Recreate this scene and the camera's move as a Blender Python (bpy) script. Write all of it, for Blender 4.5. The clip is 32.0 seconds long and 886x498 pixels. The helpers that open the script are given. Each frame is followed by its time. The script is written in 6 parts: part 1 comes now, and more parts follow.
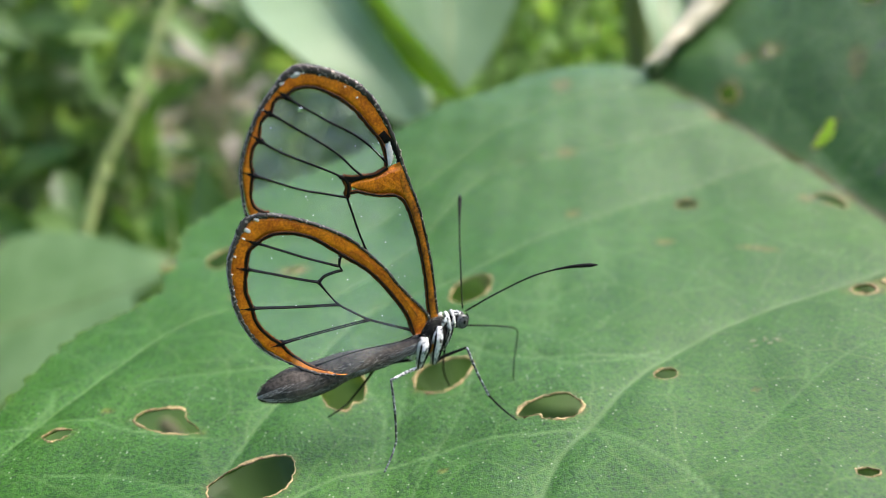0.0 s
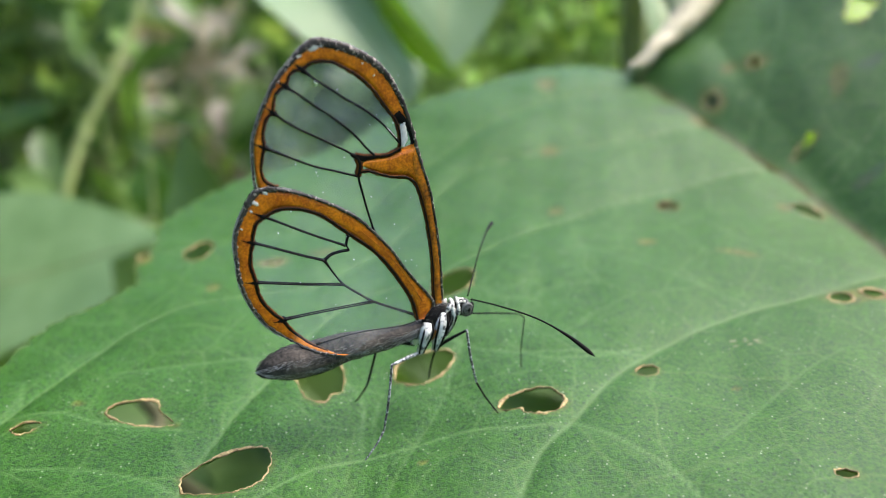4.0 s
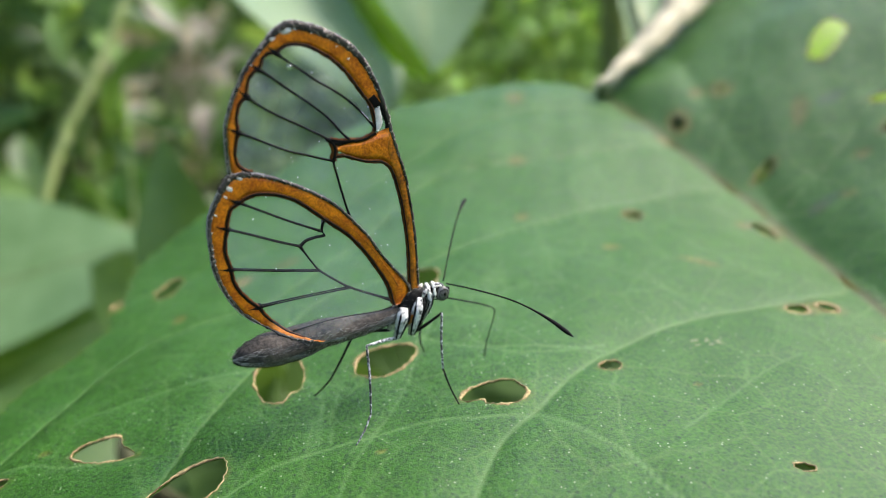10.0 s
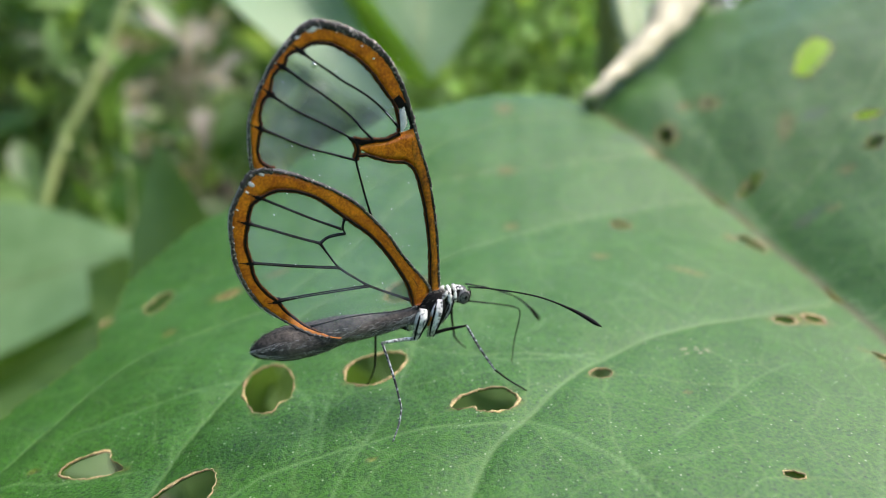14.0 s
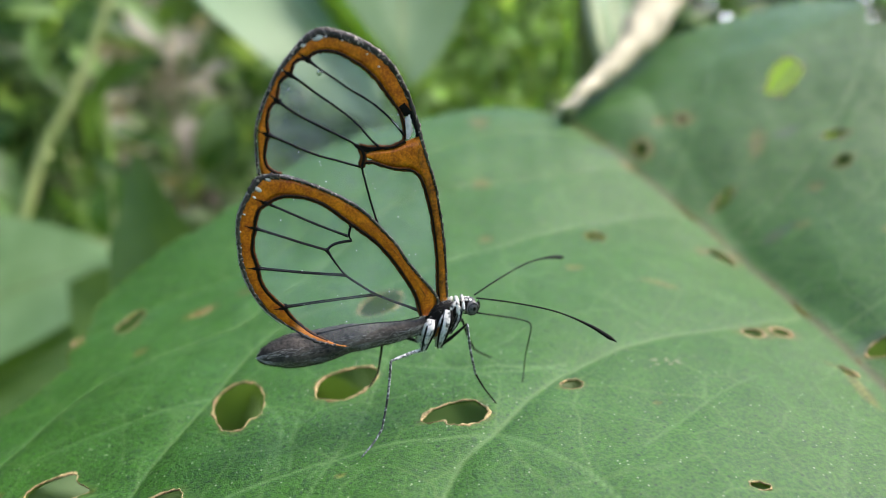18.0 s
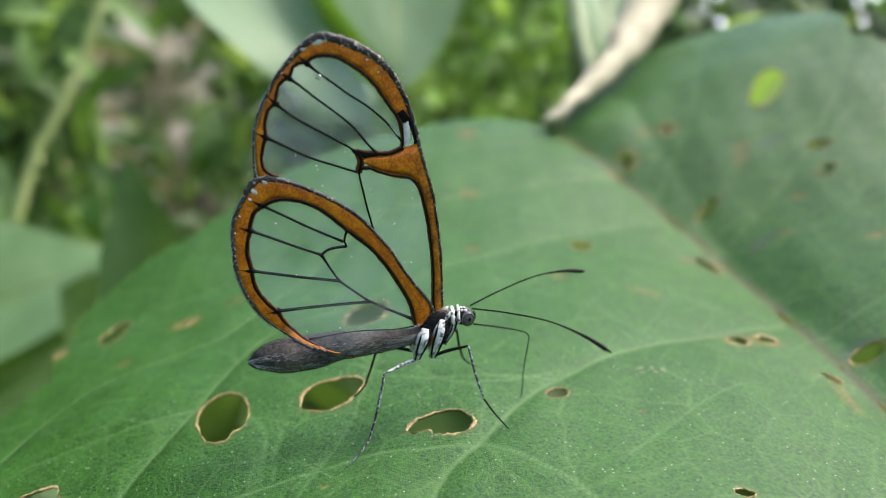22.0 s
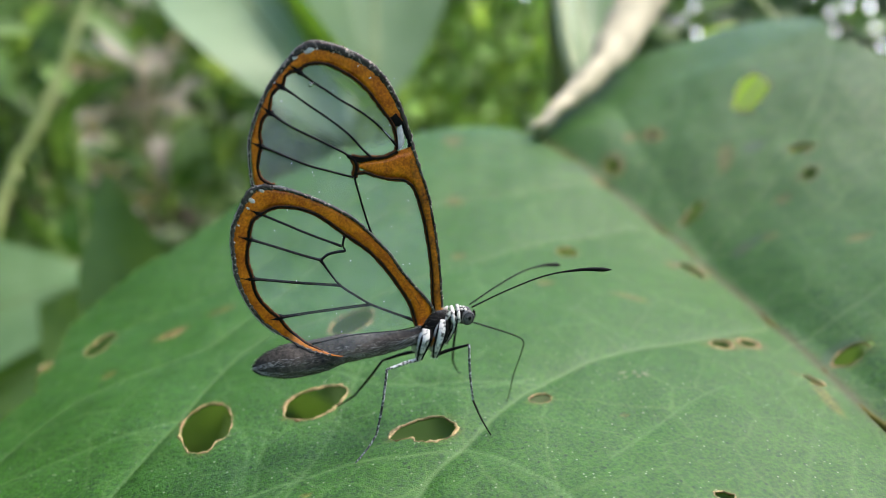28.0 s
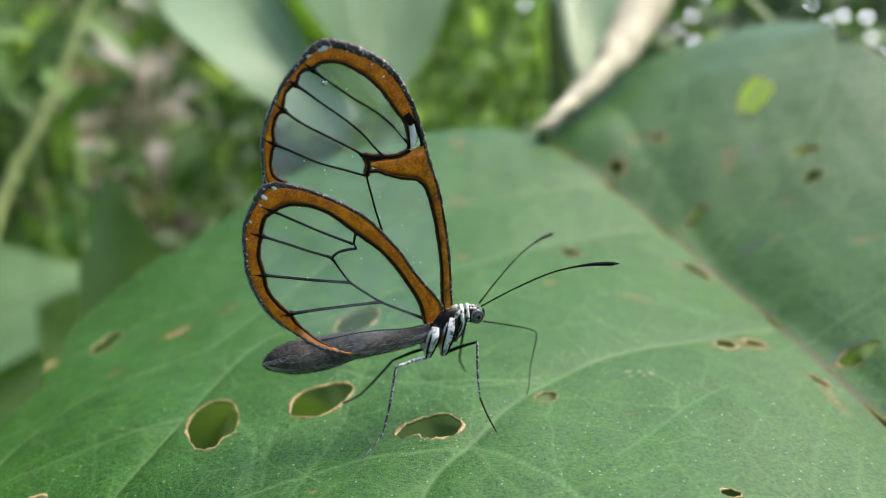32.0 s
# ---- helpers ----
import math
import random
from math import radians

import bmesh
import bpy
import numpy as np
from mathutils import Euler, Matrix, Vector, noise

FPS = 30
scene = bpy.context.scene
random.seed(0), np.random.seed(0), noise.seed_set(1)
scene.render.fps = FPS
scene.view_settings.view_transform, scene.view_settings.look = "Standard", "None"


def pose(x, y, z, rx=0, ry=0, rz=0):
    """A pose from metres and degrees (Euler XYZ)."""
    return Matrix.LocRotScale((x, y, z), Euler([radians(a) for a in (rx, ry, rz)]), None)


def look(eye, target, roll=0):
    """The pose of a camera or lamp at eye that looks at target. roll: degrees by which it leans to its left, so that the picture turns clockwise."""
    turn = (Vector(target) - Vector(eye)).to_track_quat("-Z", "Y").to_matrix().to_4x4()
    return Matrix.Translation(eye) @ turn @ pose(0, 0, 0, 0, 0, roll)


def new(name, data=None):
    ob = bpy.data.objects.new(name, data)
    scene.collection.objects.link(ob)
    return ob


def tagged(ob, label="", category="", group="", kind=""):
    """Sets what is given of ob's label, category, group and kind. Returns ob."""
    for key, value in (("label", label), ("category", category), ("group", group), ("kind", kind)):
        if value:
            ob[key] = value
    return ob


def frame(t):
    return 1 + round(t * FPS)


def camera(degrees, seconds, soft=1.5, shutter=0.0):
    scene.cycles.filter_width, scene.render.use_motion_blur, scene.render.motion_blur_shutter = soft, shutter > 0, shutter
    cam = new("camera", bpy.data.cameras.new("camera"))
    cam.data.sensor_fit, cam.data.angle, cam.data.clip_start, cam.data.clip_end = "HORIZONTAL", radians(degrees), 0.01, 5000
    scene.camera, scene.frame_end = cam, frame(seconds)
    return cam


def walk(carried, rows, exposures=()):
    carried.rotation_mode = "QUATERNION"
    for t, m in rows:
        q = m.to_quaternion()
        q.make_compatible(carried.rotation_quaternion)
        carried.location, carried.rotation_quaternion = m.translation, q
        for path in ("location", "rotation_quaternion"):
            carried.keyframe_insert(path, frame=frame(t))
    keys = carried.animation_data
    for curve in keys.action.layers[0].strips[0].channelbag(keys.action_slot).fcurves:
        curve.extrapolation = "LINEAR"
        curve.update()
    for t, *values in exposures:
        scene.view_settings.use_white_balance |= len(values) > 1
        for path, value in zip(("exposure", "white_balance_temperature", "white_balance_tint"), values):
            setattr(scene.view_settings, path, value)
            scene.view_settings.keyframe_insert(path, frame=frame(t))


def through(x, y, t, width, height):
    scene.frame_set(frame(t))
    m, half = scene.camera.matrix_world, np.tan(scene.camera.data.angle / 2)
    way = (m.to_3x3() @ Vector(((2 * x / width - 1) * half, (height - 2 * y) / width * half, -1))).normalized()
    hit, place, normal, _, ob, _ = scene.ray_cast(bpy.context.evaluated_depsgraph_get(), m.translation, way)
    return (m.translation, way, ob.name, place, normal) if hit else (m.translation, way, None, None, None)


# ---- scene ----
MM = 0.001

# ---- camera ----
CAMERA_ROWS = [
    (0, pose(0.00018, 0.00031, 0.84965, 68.00, -0.00, -0.00)), (0.5, pose(0.00016, 0.00057, 0.84990, 67.79, -0.40, -0.02)),
    (1, pose(-0.00008, 0.00087, 0.85017, 67.42, -0.88, 0.14)), (1.5, pose(-0.00058, 0.00129, 0.85025, 66.86, -1.55, 0.37)),
    (2, pose(-0.00086, 0.00151, 0.85019, 66.30, -1.94, 0.49)), (2.5, pose(-0.00024, 0.00179, 0.85035, 65.93, -2.28, 0.27)),
    (3, pose(-0.00020, 0.00196, 0.85037, 65.85, -2.61, 0.02)), (3.5, pose(-0.00021, 0.00199, 0.85040, 65.86, -2.63, -0.20)),
    (5.5, pose(0.00086, 0.00195, 0.85050, 66.18, -3.08, -0.96)), (6, pose(0.00124, 0.00207, 0.85063, 66.19, -3.05, -1.20)),
    (6.5, pose(0.00123, 0.00203, 0.85054, 66.21, -3.01, -1.26)), (7, pose(0.00144, 0.00203, 0.85049, 66.27, -2.98, -1.30)),
    (7.5, pose(0.00200, 0.00196, 0.84999, 66.27, -2.94, -1.30)), (8, pose(0.00235, 0.00194, 0.84992, 66.35, -2.96, -1.29)),
    (8.5, pose(0.00237, 0.00176, 0.85006, 66.44, -2.89, -1.33)), (9, pose(0.00235, 0.00169, 0.84993, 66.55, -3.06, -1.26)),
    (9.5, pose(0.00250, 0.00189, 0.84990, 66.57, -3.04, -1.27)), (10, pose(0.00256, 0.00191, 0.84956, 66.48, -2.99, -1.29)),
    (10.5, pose(0.00186, 0.00197, 0.84898, 66.35, -3.21, -1.24)), (11, pose(0.00216, 0.00192, 0.84918, 66.25, -3.09, -1.20)),
    (11.5, pose(0.00287, 0.00189, 0.84954, 66.33, -3.08, -1.23)), (12, pose(0.00366, 0.00200, 0.85029, 66.49, -2.97, -1.29)),
    (12.5, pose(0.00343, 0.00190, 0.85024, 66.61, -3.00, -1.23)), (13, pose(0.00275, 0.00172, 0.85001, 66.65, -3.05, -1.13)),
    (13.5, pose(0.00310, 0.00183, 0.84986, 66.71, -3.01, -1.12)), (14, pose(0.00358, 0.00212, 0.84997, 66.80, -2.89, -1.29)),
    (14.5, pose(0.00335, 0.00195, 0.84994, 66.82, -2.85, -1.36)), (16.5, pose(0.00437, 0.00209, 0.85027, 67.18, -2.66, -1.61)),
    (17, pose(0.00474, 0.00234, 0.85042, 67.24, -2.66, -1.86)), (17.5, pose(0.00538, 0.00250, 0.85041, 67.25, -2.68, -2.18)),
    (18, pose(0.00541, 0.00232, 0.85087, 67.29, -2.63, -2.46)), (18.5, pose(0.00531, 0.00224, 0.85066, 67.35, -2.73, -2.49)),
    (19, pose(0.00539, 0.00237, 0.85056, 67.39, -2.75, -2.55)), (19.5, pose(0.00622, 0.00242, 0.85078, 67.50, -2.83, -2.77)),
    (20, pose(0.00652, 0.00238, 0.85144, 67.63, -2.79, -2.96)), (20.5, pose(0.00653, 0.00251, 0.85141, 67.60, -2.69, -2.99)),
    (21, pose(0.00641, 0.00251, 0.85110, 67.50, -2.68, -2.90)), (21.5, pose(0.00631, 0.00228, 0.85105, 67.50, -2.72, -2.85)),
    (22, pose(0.00635, 0.00258, 0.85128, 67.60, -2.74, -2.83)), (22.5, pose(0.00639, 0.00245, 0.85150, 67.79, -2.82, -2.85)),
    (23, pose(0.00686, 0.00252, 0.85169, 67.98, -2.53, -2.93)), (23.5, pose(0.00676, 0.00248, 0.85184, 68.06, -2.48, -3.04)),
    (24, pose(0.00691, 0.00254, 0.85169, 68.04, -2.38, -3.15)), (24.5, pose(0.00722, 0.00244, 0.85180, 68.07, -2.17, -3.40)),
    (25, pose(0.00665, 0.00230, 0.85139, 68.07, -2.18, -3.40)), (25.5, pose(0.00647, 0.00224, 0.85107, 68.10, -2.38, -3.38)),
    (27.5, pose(0.00685, 0.00218, 0.85107, 68.49, -2.28, -4.18)), (28, pose(0.00663, 0.00196, 0.85118, 68.60, -2.49, -4.41)),
    (28.5, pose(0.00669, 0.00188, 0.85096, 68.60, -2.32, -4.49)), (29, pose(0.00705, 0.00189, 0.85080, 68.81, -2.38, -4.63)),
    (29.5, pose(0.00731, 0.00197, 0.85078, 68.89, -2.33, -4.85)), (30, pose(0.00725, 0.00181, 0.85135, 68.91, -2.21, -4.99)),
    (30.5, pose(0.00718, 0.00170, 0.85117, 69.01, -2.33, -4.96)), (31, pose(0.00716, 0.00168, 0.85116, 69.02, -2.37, -4.89)),
    (31.5, pose(0.00638, 0.00146, 0.85106, 69.14, -2.73, -4.66)), (32, pose(0.00574, 0.00132, 0.85053, 69.20, -2.80, -4.53)),
]
cam = camera(66, 32.0, soft=0.6, shutter=0.5)
cam.data.dof.use_dof = True
cam.data.dof.focus_distance = 0.0605
cam.data.dof.aperture_fstop = 16.0
walk(cam, CAMERA_ROWS, [(0.0, 2.17), (9.0, 2.13), (20.0, 2.02), (32.0, 1.97)])

# ---- daylight: bright overcast sky with a veiled sun high up to the right ----
SUN_ELEVATION, SUN_ROTATION = radians(56), radians(70)
world = bpy.data.worlds.new("world")
scene.world = world
world.use_nodes = True
wn = world.node_tree.nodes
sky = wn.new("ShaderNodeTexSky")
sky.sky_type = "NISHITA"
sky.sun_disc = False
sky.sun_elevation, sky.sun_rotation = SUN_ELEVATION, SUN_ROTATION
sky.air_density, sky.dust_density = 1.0, 2.4
sky.ozone_density = 1.4
world.node_tree.links.new(sky.outputs[0], wn["Background"].inputs[0])
wn["Background"].inputs[1].default_value = 0.122
sun = new("sun", bpy.data.lights.new("sun", "SUN"))
sun.data.energy, sun.data.angle, sun.data.color = 0.85, radians(26), (1.0, 0.94, 0.84)
to_sun = Vector((math.sin(SUN_ROTATION) * math.cos(SUN_ELEVATION), math.cos(SUN_ROTATION) * math.cos(SUN_ELEVATION), math.sin(SUN_ELEVATION)))
sun.matrix_world = look(to_sun * 3, (0, 0, 0))


# ---- materials ----
def material(name, base, rough=0.5, metal=0.0, spec=0.5):
    m = bpy.data.materials.new(name)
    m.use_nodes = True
    b = m.node_tree.nodes["Principled BSDF"]
    b.inputs["Base Color"].default_value = (*base, 1)
    b.inputs["Roughness"].default_value = rough
    b.inputs["Metallic"].default_value = metal
    b.inputs["Specular IOR Level"].default_value = spec
    return m, m.node_tree.nodes, m.node_tree.links, b


def noise_mix(nodes, links, scale, a, b, detail=4.0, low=0.35, high=0.65, coords="Object"):
    """A colour that wanders between a and b over patches of 1 / scale metres."""
    tc = nodes.new("ShaderNodeTexCoord")
    n = nodes.new("ShaderNodeTexNoise")
    n.inputs["Scale"].default_value, n.inputs["Detail"].default_value = scale, detail
    links.new(tc.outputs[coords], n.inputs["Vector"])
    r = nodes.new("ShaderNodeValToRGB")
    r.color_ramp.elements[0].position, r.color_ramp.elements[1].position = low, high
    r.color_ramp.elements[0].color, r.color_ramp.elements[1].color = (*a, 1), (*b, 1)
    links.new(n.outputs["Fac"], r.inputs["Fac"])
    return r.outputs["Color"]


def mix(nodes, links, fac, a, b, blend="MIX"):
    x = nodes.new("ShaderNodeMix")
    x.data_type, x.blend_type = "RGBA", blend
    for value, socket in ((fac, x.inputs[0]), (a, x.inputs[6]), (b, x.inputs[7])):
        if isinstance(value, (int, float)):
            socket.default_value = value
        elif isinstance(value, tuple):
            socket.default_value = (*value, 1)
        else:
            links.new(value, socket)
    return x.outputs[2]


def bump(nodes, links, b, height, strength, distance, normal=None):
    k = nodes.new("ShaderNodeBump")
    k.inputs["Strength"].default_value, k.inputs["Distance"].default_value = strength, distance
    links.new(height, k.inputs["Height"])
    if normal is not None:
        links.new(normal, k.inputs["Normal"])
    links.new(k.outputs["Normal"], b.inputs["Normal"])
    return k.outputs["Normal"]


def ramp(nodes, links, value, low, high):
    r = nodes.new("ShaderNodeMapRange")
    r.inputs["From Min"].default_value, r.inputs["From Max"].default_value = low, high
    links.new(value, r.inputs["Value"])
    return r.outputs["Result"]


def attribute(nodes, name):
    a = nodes.new("ShaderNodeAttribute")
    a.attribute_name = name
    return a.outputs["Fac"]


def blade_material():
    """The broad leaf: waxy green upper side with paler veins, a fine net of small veins and cells, pale specks and yellow-brown feeding scars."""
    m, n, l, b = material("leaf_blade", (0.06, 0.18, 0.04), 0.5, spec=0.8)
    patch = noise_mix(n, l, 60, (0.03, 0.13, 0.004), (0.066, 0.21, 0.01))
    middle = noise_mix(n, l, 420, (0.013, 0.077, 0.002), (0.058, 0.226, 0.01), 6, 0.32, 0.68)
    fine = noise_mix(n, l, 3000, (0.008, 0.052, 0.002), (0.072, 0.245, 0.011), 3, 0.36, 0.64)
    green = mix(n, l, 0.55, mix(n, l, 0.5, patch, middle), fine)
    tc = n.new("ShaderNodeTexCoord")
    sway = n.new("ShaderNodeTexNoise")
    sway.inputs["Scale"].default_value = 220
    l.new(tc.outputs["Object"], sway.inputs["Vector"])
    bent = n.new("ShaderNodeVectorMath")
    bent.operation = "MULTIPLY_ADD"
    bent.inputs[1].default_value = (0.002, 0.002, 0.002)
    l.new(sway.outputs["Color"], bent.inputs[0])
    l.new(tc.outputs["Object"], bent.inputs[2])
    lines = []
    for scale, width in ((105, 0.028), (430, 0.05), (1500, 0.09)):
        cells = n.new("ShaderNodeTexVoronoi")
        cells.feature = "DISTANCE_TO_EDGE"
        cells.inputs["Scale"].default_value = scale
        l.new(bent.outputs[0], cells.inputs["Vector"])
        lines.append((ramp(n, l, cells.outputs["Distance"], width, 0.0), cells))
    for (net, cells), amount in zip(lines, (0.3, 0.16, 0.12)):
        green = mix(n, l, amount, green, mix(n, l, net, green, (0.17, 0.32, 0.08)))
    dots = n.new("ShaderNodeTexVoronoi")
    dots.inputs["Scale"].default_value = 1300
    l.new(tc.outputs["Object"], dots.inputs["Vector"])
    where = n.new("ShaderNodeTexNoise")
    where.inputs["Scale"].default_value = 700
    l.new(tc.outputs["Object"], where.inputs["Vector"])
    speck = n.new("ShaderNodeMath")
    speck.operation = "MULTIPLY"
    l.new(ramp(n, l, dots.outputs["Distance"], 0.15, 0.08), speck.inputs[0])
    l.new(ramp(n, l, where.outputs["Fac"], 0.46, 0.54), speck.inputs[1])
    green = mix(n, l, speck.outputs[0], green, (0.4, 0.5, 0.33))
    pits = n.new("ShaderNodeTexVoronoi")
    pits.inputs["Scale"].default_value = 900
    l.new(bent.outputs[0], pits.inputs["Vector"])
    green = mix(n, l, ramp(n, l, pits.outputs["Distance"], 0.2, 0.08), green, (0.02, 0.07, 0.01))
    green = mix(n, l, attribute(n, "vein"), green, (0.165, 0.325, 0.09))
    green = mix(n, l, attribute(n, "rib"), green, (0.075, 0.075, 0.008))
    scar = attribute(n, "scar")
    brown = noise_mix(n, l, 1500, (0.09, 0.085, 0.008), (0.26, 0.26, 0.045), 5)
    green = mix(n, l, scar, green, brown)
    green = mix(n, l, attribute(n, "stain"), green, (0.05, 0.11, 0.045))
    l.new(green, b.inputs["Base Color"])
    rough = n.new("ShaderNodeTexNoise")
    rough.inputs["Scale"].default_value, rough.inputs["Detail"].default_value = 350, 6
    l.new(tc.outputs["Object"], rough.inputs["Vector"])
    rr = n.new("ShaderNodeMapRange")
    rr.inputs["To Min"].default_value, rr.inputs["To Max"].default_value = 0.46, 0.6
    l.new(rough.outputs["Fac"], rr.inputs["Value"])
    l.new(rr.outputs["Result"], b.inputs["Roughness"])
    grain = n.new("ShaderNodeTexNoise")
    grain.inputs["Scale"].default_value, grain.inputs["Detail"].default_value = 7500, 2
    l.new(tc.outputs["Object"], grain.inputs["Vector"])
    first = bump(n, l, b, grain.outputs["Fac"], 0.9, 0.0001)
    second = bump(n, l, b, lines[2][1].outputs["Distance"], 0.5, 0.00014, first)
    bump(n, l, b, lines[1][1].outputs["Distance"], 0.4, 0.00025, second)
    thin = n.new("ShaderNodeBsdfTranslucent")
    l.new(mix(n, l, 1.0, green, (1.6, 1.5, 0.6), "MULTIPLY"), thin.inputs["Color"])
    both = n.new("ShaderNodeMixShader")
    both.inputs["Fac"].default_value = 0.3
    l.new(b.outputs[0], both.inputs[1])
    l.new(thin.outputs[0], both.inputs[2])
    l.new(both.outputs[0], n["Material Output"].inputs["Surface"])
    return m


def plain(name, a, c, scale, rough=0.5, relief=0.0, spec=0.5):
    """A surface between two tones, with grain and relief at the given scale."""
    m, n, l, b = material(name, a, rough, spec=spec)
    two = mix(n, l, 0.5, noise_mix(n, l, scale, a, c), noise_mix(n, l, scale * 7, a, c))
    l.new(two, b.inputs["Base Color"])
    if relief:
        tc = n.new("ShaderNodeTexCoord")
        k = n.new("ShaderNodeTexNoise")
        k.inputs["Scale"].default_value = scale * 4
        l.new(tc.outputs["Object"], k.inputs["Vector"])
        bump(n, l, b, k.outputs["Fac"], 0.6, relief)
    return m


def speckled(name, ground, fleck, scale, edge):
    """Dark cuticle with scattered light scales."""
    m, n, l, b = material(name, ground, 0.5)
    l.new(mix(n, l, 0.15, noise_mix(n, l, scale, ground, fleck, 2, edge, edge + 0.12), noise_mix(n, l, scale / 8, ground, fleck)), b.inputs["Base Color"])
    return m


BLADE = blade_material()
RIM = plain("dry_rim", (0.1, 0.05, 0.015), (0.72, 0.54, 0.24), 900, 0.7, 0.0002)
RIB = plain("leaf_rib", (0.05, 0.055, 0.007), (0.13, 0.115, 0.018), 300, 0.6, 0.0001, 0.1)
PETIOLE = plain("petiole", (0.2, 0.27, 0.1), (0.34, 0.36, 0.17), 90, 0.5, 0.0002)
DRY = plain("dry_sheath", (0.42, 0.38, 0.24), (0.7, 0.62, 0.43), 80, 0.7, 0.0003)
ORANGE = plain("orange_scales", (0.4, 0.06, 0.001), (1.0, 0.32, 0.006), 700, 0.45, 0.0001)
RUST = plain("rust_scales", (0.12, 0.03, 0.002), (0.85, 0.26, 0.006), 600, 0.55, 0.00006)
SINGED = plain("singed_scales", (0.012, 0.005, 0.002), (0.2, 0.06, 0.004), 2200, 0.6, 0.00005, 0.2)
BLACK = plain("black_scales", (0.0015, 0.0012, 0.0012), (0.011, 0.008, 0.007), 2500, 0.6, 0.00004, 0.15)
WHITE = plain("white_scales", (0.66, 0.62, 0.56), (0.97, 0.93, 0.87), 2600, 0.6, 0.00008)
GREY = plain("grey_hair", (0.005, 0.004, 0.0035), (0.15, 0.12, 0.095), 420, 0.75, 0.0002)
SILVER = plain("silver_hair", (0.12, 0.1, 0.085), (0.85, 0.8, 0.72), 380, 0.7, 0.0001)
FRINGE = plain("pale_fringe", (0.3, 0.28, 0.24), (0.56, 0.53, 0.47), 3000, 0.7)
EYE = plain("banded_eye", (0.03, 0.029, 0.028), (0.24, 0.23, 0.22), 700, 0.2)
LEG = speckled("speckled_leg", (0.008, 0.007, 0.007), (0.62, 0.63, 0.65), 5200, 0.5)
COXA = speckled("white_scaled_leg", (0.02, 0.018, 0.018), (0.72, 0.73, 0.75), 4200, 0.42)
STRIPE = speckled("ragged_white_scales", (0.02, 0.018, 0.018), (0.92, 0.88, 0.82), 2300, 0.36)
EDGE = speckled("frosted_black_scales", (0.008, 0.005, 0.003), (0.55, 0.46, 0.38), 3800, 0.57)
DROP, _, _, drop_shader = material("water_drop", (1, 1, 1), 0.02)
drop_shader.inputs["Transmission Weight"].default_value = 1.0
drop_shader.inputs["IOR"].default_value = 1.33


def membrane_material():
    """Clear wing membrane: see-through, with a faint grey tint and a thin gloss."""
    m, n, l, b = material("clear_membrane", (0.9, 0.94, 0.96), 0.22)
    out = n["Material Output"]
    clear = n.new("ShaderNodeBsdfTransparent")
    clear.inputs["Color"].default_value = (0.97, 0.98, 0.975, 1)
    shine = n.new("ShaderNodeMixShader")
    b.inputs["Specular IOR Level"].default_value = 0.5
    amount = n.new("ShaderNodeMapRange")
    tc = n.new("ShaderNodeTexCoord")
    cloud = n.new("ShaderNodeTexNoise")
    cloud.inputs["Scale"].default_value, cloud.inputs["Detail"].default_value = 300, 5
    l.new(tc.outputs["Object"], cloud.inputs["Vector"])
    amount.inputs["From Min"].default_value, amount.inputs["From Max"].default_value = 0.35, 0.75
    amount.inputs["To Min"].default_value, amount.inputs["To Max"].default_value = 0.05, 0.15
    l.new(cloud.outputs["Fac"], amount.inputs["Value"])
    l.new(amount.outputs["Result"], shine.inputs["Fac"])
    l.new(clear.outputs[0], shine.inputs[1])
    glow = n.new("ShaderNodeBsdfTranslucent")
    glow.inputs["Color"].default_value = (0.9, 0.95, 0.97, 1)
    veil = n.new("ShaderNodeMixShader")
    veil.inputs["Fac"].default_value = 0.5
    l.new(b.outputs[0], veil.inputs[1])
    l.new(glow.outputs[0], veil.inputs[2])
    l.new(veil.outputs[0], shine.inputs[2])
    l.new(shine.outputs[0], out.inputs["Surface"])
    return m


MEMBRANE = membrane_material()


# ---- mesh helpers (all shapes in millimetres, scaled to metres as they are linked) ----
def mesh_of(name, verts, faces, mat, smooth=True, scale=MM):
    me = bpy.data.meshes.new(name)
    me.from_pydata([tuple(c * scale for c in v) for v in verts], [], faces)
    me.materials.append(mat)
    if smooth:
        me.polygons.foreach_set("use_smooth", [True] * len(me.polygons))
    me.update()
    return me


def part(name, data, parent, label=""):
    ob = new(name, data)
    ob.parent = parent
    if label:
        ob["label"] = label
    return ob


def thing(name, label, category, group="", kind="", m=None):
    ob = tagged(new(name), label, category, group, kind)
    ob.empty_display_size = 0.01
    if m is not None:
        ob.matrix_world = m
    return ob


def spline(points, steps=6):
    """A smooth line through the control points (Catmull-Rom), with any further values carried along."""
    p = [np.array(q, float) for q in points]
    p = [2 * p[0] - p[1]] + p + [2 * p[-1] - p[-2]]
    out = []
    for a, b, c, d in zip(p, p[1:], p[2:], p[3:]):
        for k in range(steps):
            t = k / steps
            out.append(0.5 * (2 * b + (c - a) * t + (2 * a - 5 * b + 4 * c - d) * t * t + (3 * b - a - 3 * c + d) * t ** 3))
    out.append(p[-2])
    return np.array(out)


